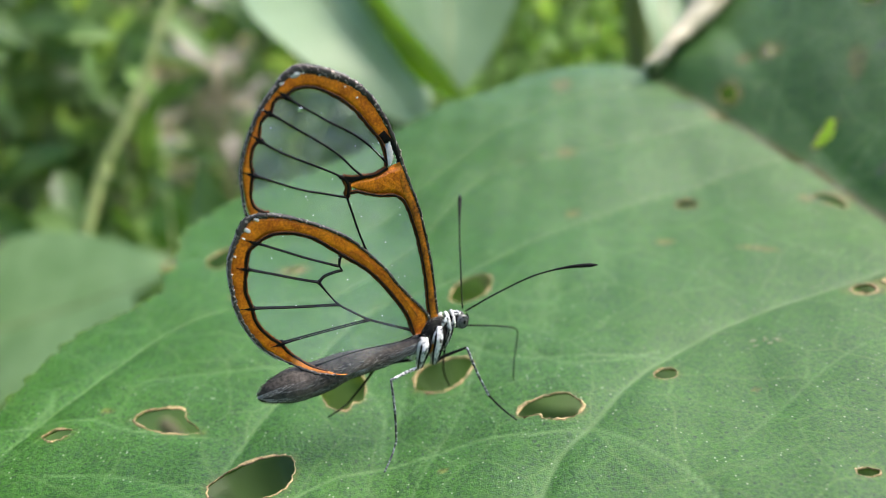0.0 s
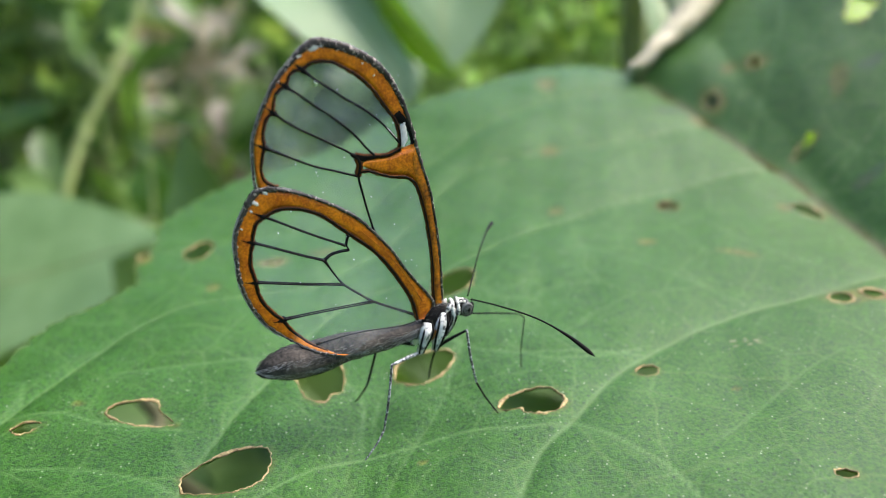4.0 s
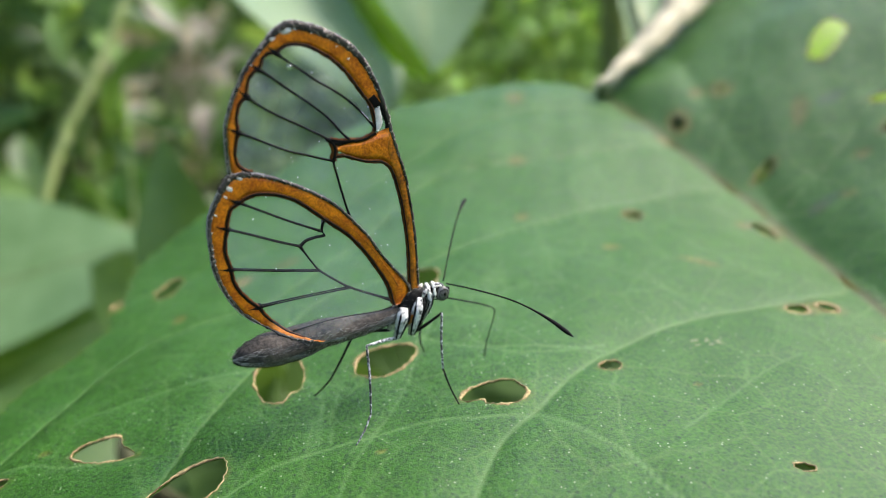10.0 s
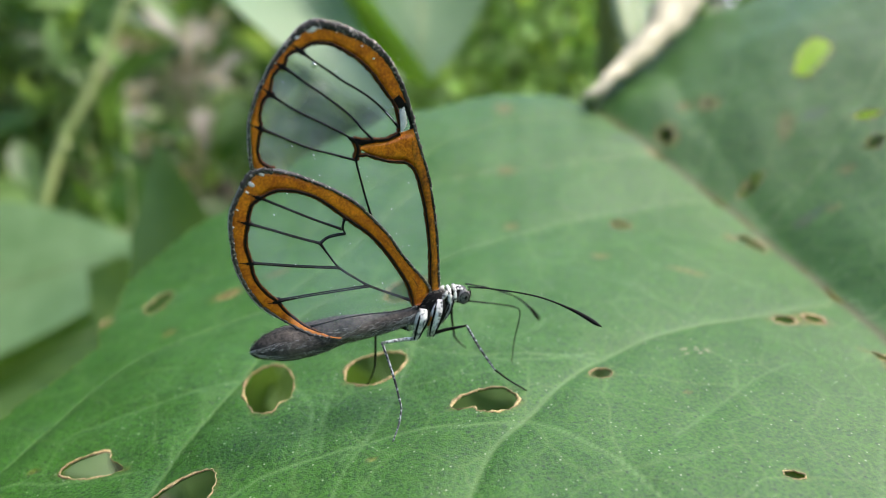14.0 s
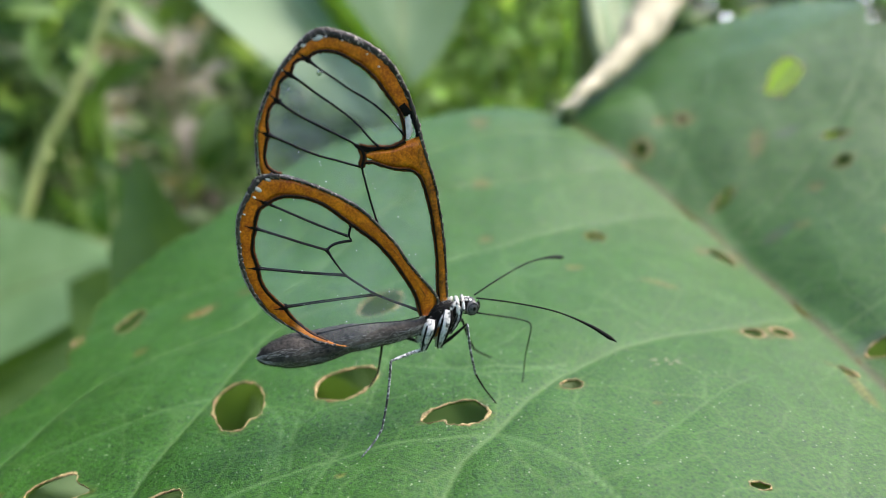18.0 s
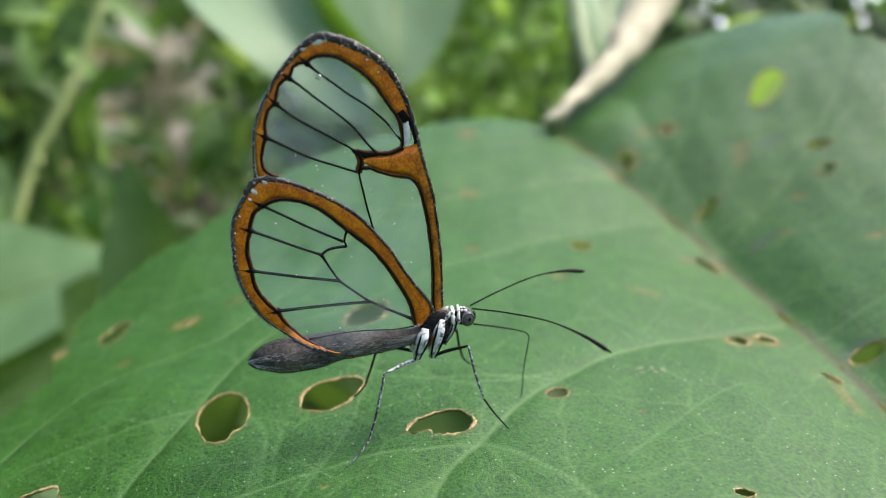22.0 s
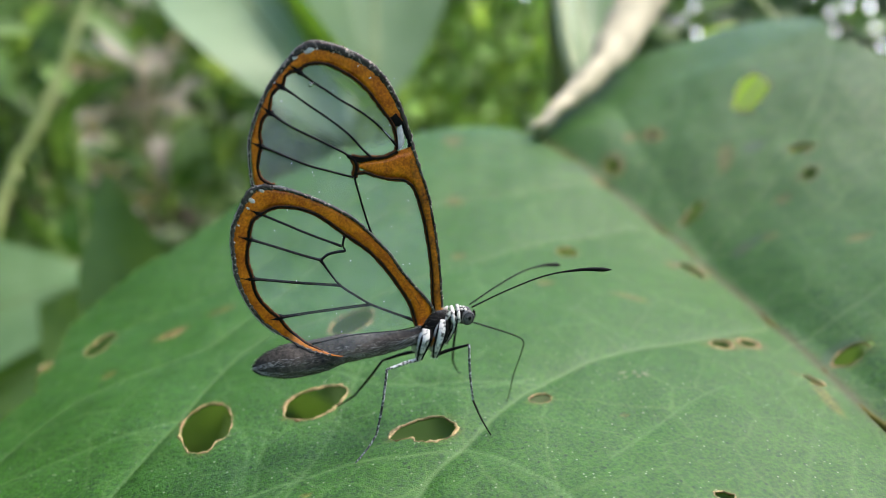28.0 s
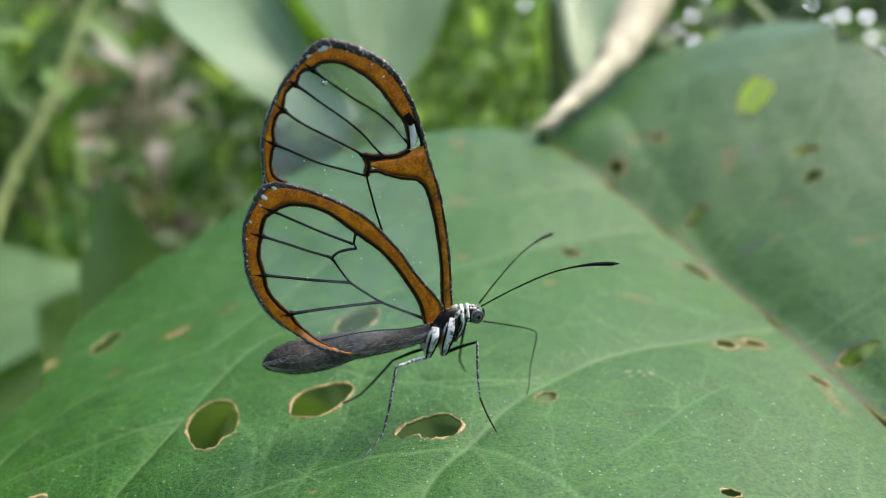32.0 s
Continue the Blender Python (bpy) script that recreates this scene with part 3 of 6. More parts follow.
    sheath = spline([(40.5, 41, -39.4, 0.5), (48.7, 47, -35.5, 1.7), (57.5, 56, -32.4, 2.9), (66.5, 67.3, -28.6, 4.3), (76, 79.4, -22.8, 5.6), (89, 97.4, -14.2, 6.4), (106, 112, -6, 1.8)], 6)
    verts, faces = tube(sheath[:, :3], sheath[:, 3], 10)
    verts = [v + Vector((noise.noise(v * 0.12), noise.noise(v * 0.12 + Vector((9, 0, 0))), noise.noise(v * 0.2))) * 1.6 for v in verts]
    part("dry_sheath", mesh_of("dry_sheath", verts, faces, DRY), leaf, "withered cream-coloured sheath at the stalk")
    return leaf, blades


def local_height(u, v):
    """The blade's height with its swelling at the veins, at one place."""
    U, V = np.array([[float(u)]]), np.array([[float(v)]])
    h = blade_height(U, V)
    for line, width, strength in SIDE_VEINS:
        d, along = line_distance(U, V, np.array(line, float))
        w = 0.7 * width * (1.15 - 0.75 * along)
        h = h + 0.05 * width * np.exp(-(d / (w * 0.55)) ** 2) - vein_dip(d, width)
    h = h - 1.0 * np.exp(-(np.abs(from_midrib(U, V)) / 5.0) ** 2)
    h = h + 0.3 * np.sin(U * 0.23 + 1.3) * np.sin(V * 0.19) + 0.09 * np.sin(U * 0.61 + V * 0.33) * np.sin(V * 0.5 - U * 0.27)
    return float(h[0, 0])


# ---- the butterfly: x to its head, z up, y to its left, origin between its feet, in mm ----
FW_OUTLINE = [(3.73, 10.33), (4.17, 11.44), (4.22, 13.74), (4.23, 16.0), (4.14, 18.49), (3.98, 20.65), (3.78, 22.61), (3.37, 24.5), (3.13, 25.63), (2.87, 27.14), (2.73, 28.13),
              (2.5, 29.11), (2.1, 30.57), (1.53, 32.01), (1.07, 32.96), (0.39, 33.92), (-0.65, 34.88), (-1.91, 35.62), (-3.04, 36.12), (-4.12, 36.44), (-4.87, 36.45), (-5.56, 36.19),
              (-6.14, 35.8), (-6.68, 35.27), (-7.52, 34.47), (-8.28, 33.65), (-8.87, 32.81), (-9.69, 31.55), (-10.23, 30.47), (-10.69, 29.38), (-10.92, 28.01), (-11.04, 26.86), (-11.08, 25.91),
              (-10.97, 25.33), (-7.48, 24.55), (-4.36, 22.54), (-1.96, 20.19), (0.63, 15.91), (2.98, 11.63)]
FW_INNER = [(1.19, 29.18), (0.87, 29.78), (0.37, 30.57), (-0.13, 31.45), (-0.63, 32.23), (-1.31, 33.0), (-1.83, 33.49), (-2.69, 34.09), (-3.72, 34.66), (-4.74, 34.8), (-5.48, 34.67),
            (-5.95, 34.36), (-6.57, 34.31), (-7.04, 34.08), (-7.27, 33.62), (-7.49, 33.28), (-7.96, 33.05), (-8.31, 32.73), (-8.55, 32.21), (-8.72, 31.6), (-8.67, 31.28), (-9.04, 31.18),
            (-9.39, 30.85), (-9.63, 30.33), (-9.8, 29.75), (-9.85, 29.02), (-9.81, 28.65), (-9.98, 28.39), (-10.18, 27.85), (-10.37, 27.12), (-10.39, 26.46), (-10.21, 25.96), (-9.72, 25.52),
            (-9.28, 25.33)]
FW_COSTA = [(3.36, 10.57), (3.33, 12.16), (3.48, 14.99), (3.42, 17.77), (3.2, 20.48), (2.68, 23.05), (2.37, 23.8), (2.2, 25.2)]
FW_BAR_TOP = [(2.8, 27.2), (2.12, 26.97), (1.24, 26.76), (0.44, 26.48), (-0.91, 26.32), (-1.6, 26.28), (-2.1, 26.15)]
FW_BAR_LOW = [(2.73, 23.04), (2.22, 23.81), (1.45, 24.4), (0.31, 24.63), (-0.83, 25.1), (-1.5, 25.5), (-2.08, 25.85)]
BAR_LINE_TOP = [(1.37, 26.85), (0.41, 26.5), (-0.13, 26.46), (-0.9, 26.54), (-1.85, 26.68), (-2.6, 26.9)]
BAR_LINE_LOW = [(3.36, 10.69), (3.31, 12.74), (3.43, 15.0), (3.36, 17.77), (3.14, 20.38), (2.67, 22.84), (2.22, 23.81), (1.45, 24.3), (0.3, 24.53), (-0.84, 25.0), (-1.5, 25.32),
                (-2.05, 25.42), (-2.45, 25.3), (-2.66, 25.1)]
# marks: x, z, width along the middle line
FW_WHITE = [(1.88, 29.05, 0.2), (1.8, 28.7, 0.5), (1.73, 28.22, 0.7), (1.72, 27.64, 0.72), (1.6, 27.0, 0.3)]
FW_DARK = [(1.28, 29.95, 1.0), (1.6, 29.42, 1.05), (2.08, 28.88, 0.42), (2.4, 27.9, 0.36), (2.5, 27.1, 0.25)]
FW_VEINS = [[(-5.96, 34.27), (-5.08, 33.46), (-3.92, 32.52), (-2.92, 31.67), (-1.87, 30.91), (-0.81, 30.03), (0.23, 28.91), (1.35, 27.35)],
            [(-7.5, 33.24), (-6.6, 32.51), (-5.64, 31.62), (-4.47, 30.61), (-3.39, 29.61), (-2.45, 28.59), (-1.6, 27.38), (-0.99, 26.64)],
            [(-8.71, 31.33), (-7.91, 30.55), (-6.92, 29.77), (-5.57, 28.88), (-4.19, 27.97), (-3.14, 27.24), (-2.44, 26.59)],
            [(-9.85, 28.7), (-8.59, 27.97), (-7.4, 27.24), (-6.01, 26.48), (-4.58, 25.89), (-3.23, 25.31), (-2.67, 25.1)],
            [(-2.47, 25.13), (-2.55, 24.79), (-2.34, 23.32), (-2.12, 21.87), (-1.88, 20.59), (-1.75, 20.0)]]
HW_OUTLINE = [(3.33, 10.56), (3.16, 11.76), (2.46, 12.97), (1.54, 14.42), (0.65, 15.89), (-0.2, 17.67), (-1.07, 18.94), (-1.93, 20.16), (-2.98, 21.38), (-4.27, 22.51), (-5.53, 23.36),
              (-7.0, 24.23), (-8.26, 24.86), (-9.52, 25.29), (-10.34, 25.47), (-11.11, 25.32), (-11.84, 24.58), (-12.66, 23.42), (-13.26, 22.31), (-13.6, 21.06), (-13.71, 19.54), (-13.78, 17.85),
              (-13.56, 16.32), (-13.02, 14.61), (-12.32, 13.21), (-11.23, 11.86), (-9.96, 10.75), (-8.45, 9.96), (-6.88, 9.37), (-5.74, 9.07)]
HW_CLOSE = [(-4.22, 9.79), (-1.54, 10.22), (1.15, 10.2)]
HW_INNER = [(1.3, 11.37), (1.04, 12.5), (0.29, 14.21), (-0.58, 15.93), (-1.65, 17.63), (-2.73, 18.9), (-3.6, 19.75), (-4.46, 20.61), (-5.48, 21.69), (-6.53, 22.54), (-7.79, 23.18),
            (-9.08, 23.48), (-10.09, 23.37), (-10.88, 23.01), (-11.47, 22.68), (-11.84, 22.04), (-12.06, 21.36), (-12.12, 20.92), (-12.35, 20.31), (-12.61, 19.16), (-12.53, 18.16), (-12.43, 17.36),
            (-12.43, 16.42), (-12.13, 15.36), (-11.48, 14.22), (-10.79, 13.35), (-10.33, 12.35), (-9.51, 11.29), (-8.81, 10.66), (-7.5, 10.0), (-6.42, 9.34)]
HW_VEINS = [[(-10.91, 23.11), (-8.84, 21.76), (-6.99, 20.56), (-4.48, 19.08)],
            [(-4.08, 20.07), (-4.35, 19.12), (-4.21, 18.62), (-4.87, 18.61), (-5.81, 18.49), (-6.43, 18.08)],
            [(-12.11, 21.02), (-10.19, 20.02), (-8.28, 18.99), (-6.43, 18.08)],
            [(-6.43, 18.08), (-5.78, 16.68), (-5.06, 15.41), (-3.86, 14.2), (-2.62, 13.09), (-0.88, 11.95), (1.16, 10.73)],
            [(-12.47, 17.42), (-10.59, 16.88), (-8.37, 16.25), (-5.06, 15.41)],
            [(-10.79, 13.35), (-8.0, 13.28), (-5.18, 13.16), (-2.62, 13.03)],
            [(-8.38, 10.54), (-4.76, 10.61), (-1.84, 10.45), (1.23, 10.09)]]
HW_FOLD = [(2.06, 12.05), (1.26, 13.78), (0.33, 15.66), (-0.82, 17.57), (-1.97, 19.06), (-3.1, 20.36)]
FW_SPOTS = [(-4.89, 35.89), (-6.18, 35.37), (-4.27, 35.9), (-3.01, 35.51), (-1.16, 34.25), (-0.32, 33.2), (-7.21, 34.53), (-7.98, 33.63)]
HW_SPOTS = [(-11.33, 24.38), (-10.41, 25.1), (-11.73, 23.75), (-12.74, 22.4), (-13.31, 20.98), (-13.51, 19.59), (-13.57, 18.21)]



def ribbon(line, thick, y, ragged=0.0, seed=0):
    """A flat band of scales standing in the wing's plane: verts and faces from rows of x, z, width."""
    pts = spline(line, 8)
    verts, faces = [], []
    for i, (x, z, w) in enumerate(pts):
        a, b = pts[max(i - 1, 0)], pts[min(i + 1, len(pts) - 1)]
        nx, nz = -(b[1] - a[1]), b[0] - a[0]
        k = math.hypot(nx, nz) + 1e-9
        e1 = ragged * noise.noise((x * 4, z * 4, seed))
        e2 = ragged * noise.noise((x * 4, z * 4, seed + 7))
        for off, dy in ((w / 2 + e1, 0), (w * 0.3, thick / 2), (-w * 0.3, thick / 2), (-w / 2 + e2, 0), (-w * 0.3, -thick / 2), (w * 0.3, -thick / 2)):
            verts.append((x + nx / k * off, y + dy, z + nz / k * off))
    for i in range(len(pts) - 1):
        for t in range(6):
            u = (t + 1) % 6
            faces.append((i * 6 + t, i * 6 + u, i * 6 + 6 + u, i * 6 + 6 + t))
    faces += [tuple(range(6)), tuple(range(len(pts) * 6 - 6, len(pts) * 6))[::-1]]
    return verts, faces


def rod(line, width, y, flare=1.4):
    """A vein that widens where it meets the border at its outer end, and a little at its root."""
    pts = spline(line, 8)
    n = len(pts)
    return tube([(p[0], y, p[1]) for p in pts], [width / 2 * (1 + flare * math.exp(-i / n / 0.05) + 0.6 * math.exp(-(n - 1 - i) / n / 0.05)) for i in range(n)], 6)


def sheet(outline, y):
    loop = spline(outline + outline[:1], 4)[:-1]
    c = loop.mean(0)
    verts = [(c[0], y, c[1])] + [(p[0], y, p[1]) for p in loop]
    n = len(loop)
    return verts, [(0, 1 + i, 1 + (i + 1) % n) for i in range(n)]


def along(line, count):
    """Points at even steps of length along a smooth line."""
    p = spline(line, 8)
    d = np.concatenate([[0], np.cumsum(np.hypot(*(p[1:, :2] - p[:-1, :2]).T))])
    t = np.linspace(0, d[-1], count)
    return np.stack([np.interp(t, d, p[:, 0]), np.interp(t, d, p[:, 1])], -1)


def drawn_in(outline, start, stop, inset):
    """A stretch of the outline, moved inwards."""
    c = np.mean(outline, 0)
    out = []
    for p in outline[start:stop]:
        d = np.array(p) - c
        out.append(tuple(c + d * (1 - inset / np.hypot(*d))))
    return out


def strip(outer, inner, thick, y, count=90):
    """A padded band of scales that fills the room between two lines."""
    a, b = along(outer, count), along(inner, count)
    verts, faces = [], []
    for p, q in zip(a, b):
        for k, dy in ((0, 0), (0.25, thick / 2), (0.75, thick / 2), (1, 0), (0.75, -thick / 2), (0.25, -thick / 2)):
            x, z = p + (q - p) * k
            verts.append((x, y + dy, z))
    for i in range(count - 1):
        for t in range(6):
            u = (t + 1) % 6
            faces.append((i * 6 + t, i * 6 + u, i * 6 + 6 + u, i * 6 + 6 + t))
    faces += [tuple(range(6)), tuple(range(count * 6 - 6, count * 6))[::-1]]
    return verts, faces


def build_wing(fly, hind, y):
    """One wing: clear membrane with orange band, black margins and veins as pieces of it."""
    outline = HW_OUTLINE + HW_CLOSE if hind else FW_OUTLINE
    name = "hindwing" if hind else "forewing"
    side = -1 if y < 0 else 1

    def flared(data):
        """Low down the hindwing swings clear of the abdomen."""
        verts, faces = data
        if not hind:
            return verts, faces
        return [(x, yy + side * (1.5 if side < 0 else 0.0) * float(smooth(11.4, 9.4, z)) * float(smooth(2.2, -1.5, x)), z) for x, yy, z in verts], faces

    def piece(kind, data, mat, label=""):
        return part(kind, mesh_of(kind, *flared(data), mat), wing, label)
    wing = part(name, mesh_of(name, *flared(sheet(outline, y)), MEMBRANE), fly, "clear glassy wing with orange and black border")
    if hind:
        veins = HW_VEINS
        inner, rim, last = [(1.45, 10.15)] + HW_INNER, [(2.9, 9.9)] + drawn_in(HW_OUTLINE, 1, 30, 0.12), 29
        if side > 0:
            # the far wing's tail ends behind the abdomen
            rim, inner, last = rim[:24], inner[:26], 24
        piece("band", strip(rim, inner, 0.14, y, 140), ORANGE, "orange marginal band")
        piece("margin", ribbon([(x, z, 0.26) for x, z in drawn_in(HW_OUTLINE, 0, 14, 0.1)], 0.17, y + side * 0.03, 0.12, 5), EDGE, "thin black leading edge")
        piece("margin", ribbon([(x, z, 0.5 if k < 4 else 0.34 if k < 11 else 0.2) for k, (x, z) in enumerate(drawn_in(HW_OUTLINE, 13, last, 0.14))], 0.17, y + side * 0.03, 0.22, 5), EDGE, "frosted black margin")
        lines = [(inner[:-1] if side < 0 else inner, 0.25)]
        for k, (x, z) in enumerate(HW_SPOTS):
            w = (0.62, 0.5, 0.3, 0.24, 0.18, 0.2, 0.16)[k]
            piece("spot", ellipsoid((x, y + side * 0.07, z), (w * 0.55, 0.06, w * 0.32), Matrix.Rotation(0.75, 3, "Y"), 6, 10), WHITE, "small white marginal spot")
        piece("fold_line", ribbon([(x, z, 0.12 - 0.015 * k) for k, (x, z) in enumerate(HW_FOLD)], 0.17, y + side * 0.02, 0.06, 21), RUST, "dark line along the band")
    else:
        veins = FW_VEINS
        inner = FW_INNER
        piece("band", strip(drawn_in(FW_OUTLINE, 11, 34, 0.2), inner, 0.14, y, 140), ORANGE, "orange marginal band")
        piece("costa", strip([(4.1, 10.2)] + drawn_in(FW_OUTLINE, 1, 10, 0.1), FW_COSTA, 0.2, y), RUST, "rust-orange leading edge")
        piece("bar", strip(FW_BAR_TOP, FW_BAR_LOW, 0.15, y, 60), ORANGE, "orange cross bar")
        piece("patch", ribbon(FW_DARK, 0.16, y, 0.12, 9), BLACK, "black patch")
        piece("patch", ribbon([(-3.0, 27.1, 0.16), (-2.35, 26.58, 0.5), (-1.6, 26.52, 0.46), (-0.7, 26.5, 0.3)], 0.19, y, 0.14, 19), BLACK, "black corner of the cross bar")
        piece("white_mark", ribbon(FW_WHITE, 0.2, y, 0.1, 10), WHITE, "white mark")
        piece("white_streak", ribbon([(0.3, 28.85, 0.03), (0.75, 28.25, 0.1), (1.2, 27.6, 0.08)], 0.2, y, 0.02, 12), WHITE, "thin white streak on a vein")
        wide = [0.22 + 0.14 * float(smooth(5, 12, k)) + 0.42 * math.exp(-((k - 18) / 4.2) ** 2) - 0.2 * float(smooth(22, 28, k)) for k in range(34)]
        piece("margin", ribbon([(*drawn_in(FW_OUTLINE, k, k + 1, wide[k] / 2 - 0.04)[0], wide[k]) for k in range(1, 34)], 0.18, y + side * 0.03, 0.16, 5), EDGE, "frosted black margin")
        lines = [([(1.3, 26.95), (1.38, 27.6), (1.36, 28.4)] + inner, 0.2), (BAR_LINE_LOW, 0.2), (BAR_LINE_TOP, 0.26), ([(-2.5, 26.75), (-2.32, 26.2), (-2.36, 25.7), (-2.6, 25.12)], 0.36)]
        for k, (x, z) in enumerate(FW_SPOTS):
            w = (0.95, 0.62, 0.3, 0.24, 0.2, 0.22, 0.2, 0.18)[k]
            piece("spot", ellipsoid((x, y + side * 0.07, z), (w * 0.55, 0.06, w * 0.3), Matrix.Rotation(-0.35, 3, "Y"), 6, 10), WHITE, "small white marginal spot")
    piece("fringe", ribbon([(x, z, 0.08) for x, z in drawn_in(outline, 16 if not hind else 12, 34 if not hind else 26, -0.07)], 0.03, y, 0.05, 15), FRINGE, "thin pale fringe")
    r = random.Random(31 + hind)
    for k in range(26 if y < 0 else 0):
        x, z = r.uniform(-10, 2), r.uniform(11, 22) if hind else r.uniform(22, 33)
        s = r.uniform(0.025, 0.055)
        piece("dust", ellipsoid((x, y - 0.04, z), (s, s * 0.5, s), None, 4, 6), WHITE)
    for k, (line, w) in enumerate(lines):
        piece("brown_edge", ribbon([(x, z, 1.7 * w * min(1.0, 0.25 + (len(line) - 1 - i) / 5 if hind else 1.0)) for i, (x, z) in enumerate(line)], 0.17, y, 0.1, 51 + k), SINGED, "dark brown scales beside the border")
        piece("border_line", ribbon([(x, z, w * min(1.0, 0.25 + (len(line) - 1 - i) / 5 if hind else 1.0)) for i, (x, z) in enumerate(line)], 0.2, y, 0.14, 11 + k), BLACK, "black inner border")
    for k, line in enumerate(veins):
        if hind and k == 6 and side > 0:
            continue
        piece("vein", rod(line, 0.08 if hind and k == 6 else 0.14 if hind else 0.18, y), BLACK, "thin black vein")
        if k < 4 and not hind or hind and k in (0, 2, 4, 5):
            p, q = np.array(line[0]), np.array(line[1])
            d = (p - q) / np.hypot(*(p - q))
            piece("cusp", ribbon([(*(p - d * 0.25), 0.5), (*(p + d * 0.15), 0.42), (*(p + d * 0.55), 0.16), (*(p + d * 0.95), 0.05)], 0.18, y, 0.08, 40 + k), BLACK, "dark cusp across the band")
    return wing


def fuzz(base, count, length, spread, seed, radius=0.012):
    """Short hairs that stand on a skin: base gives a place and a direction for two numbers from 0 to 1."""
    r = random.Random(seed)
    verts, faces = [], []
    for _ in range(count):
        p, d = base(r.random(), r.random())
        d = (d + Vector((r.uniform(-1, 1), r.uniform(-1, 1), r.uniform(-1, 1))) * spread).normalized()
        e = d.cross(Vector((0.3, 0.5, 0.8))).normalized() * radius
        g = d.cross(e).normalized() * radius
        n = len(verts)
        verts += [p + e, p - e * 0.5 + g, p - e * 0.5 - g, p + d * length * r.uniform(0.5, 1.2)]
        faces += [(n, n + 1, n + 3), (n + 1, n + 2, n + 3), (n + 2, n, n + 3)]
    return verts, faces


ABDOMEN = [(3.2, 9.5, 0.4), (2.2, 9.1, 0.6), (0.71, 8.91, 0.77), (-1.35, 8.87, 0.99), (-3.84, 9.01, 1.19), (-5.77, 9.15, 1.35), (-7.49, 8.99, 1.52), (-9.24, 8.96, 1.56), (-10.88, 9.07, 1.53), (-12.28, 9.11, 1.12), (-13.13, 9.03, 0.69), (-13.48, 8.99, 0.27), (-13.6, 8.97, 0.1)]
ANTENNA_NEAR, ANTENNA_FAR, TONGUE = (6.95, -0.35, 11.0), (6.95, 0.35, 11.0), (7.1, 0.0, 9.2)


def antenna_mesh(length):
    line = spline([(0, 0, 0), (0.25 * length, 0, 0.05 * length), (0.55 * length, 0, 0.085 * length), (0.8 * length, 0, 0.06 * length), (length, 0, 0)], 8)
    n = len(line)
    radii = [0.078 + 0.13 * float(smooth(0.55, 0.9, i / n)) - 0.18 * float(smooth(0.94, 1.0, i / (n - 1))) for i in range(n)]
    return mesh_of("antenna", *tube(line, radii, 8), BLACK)


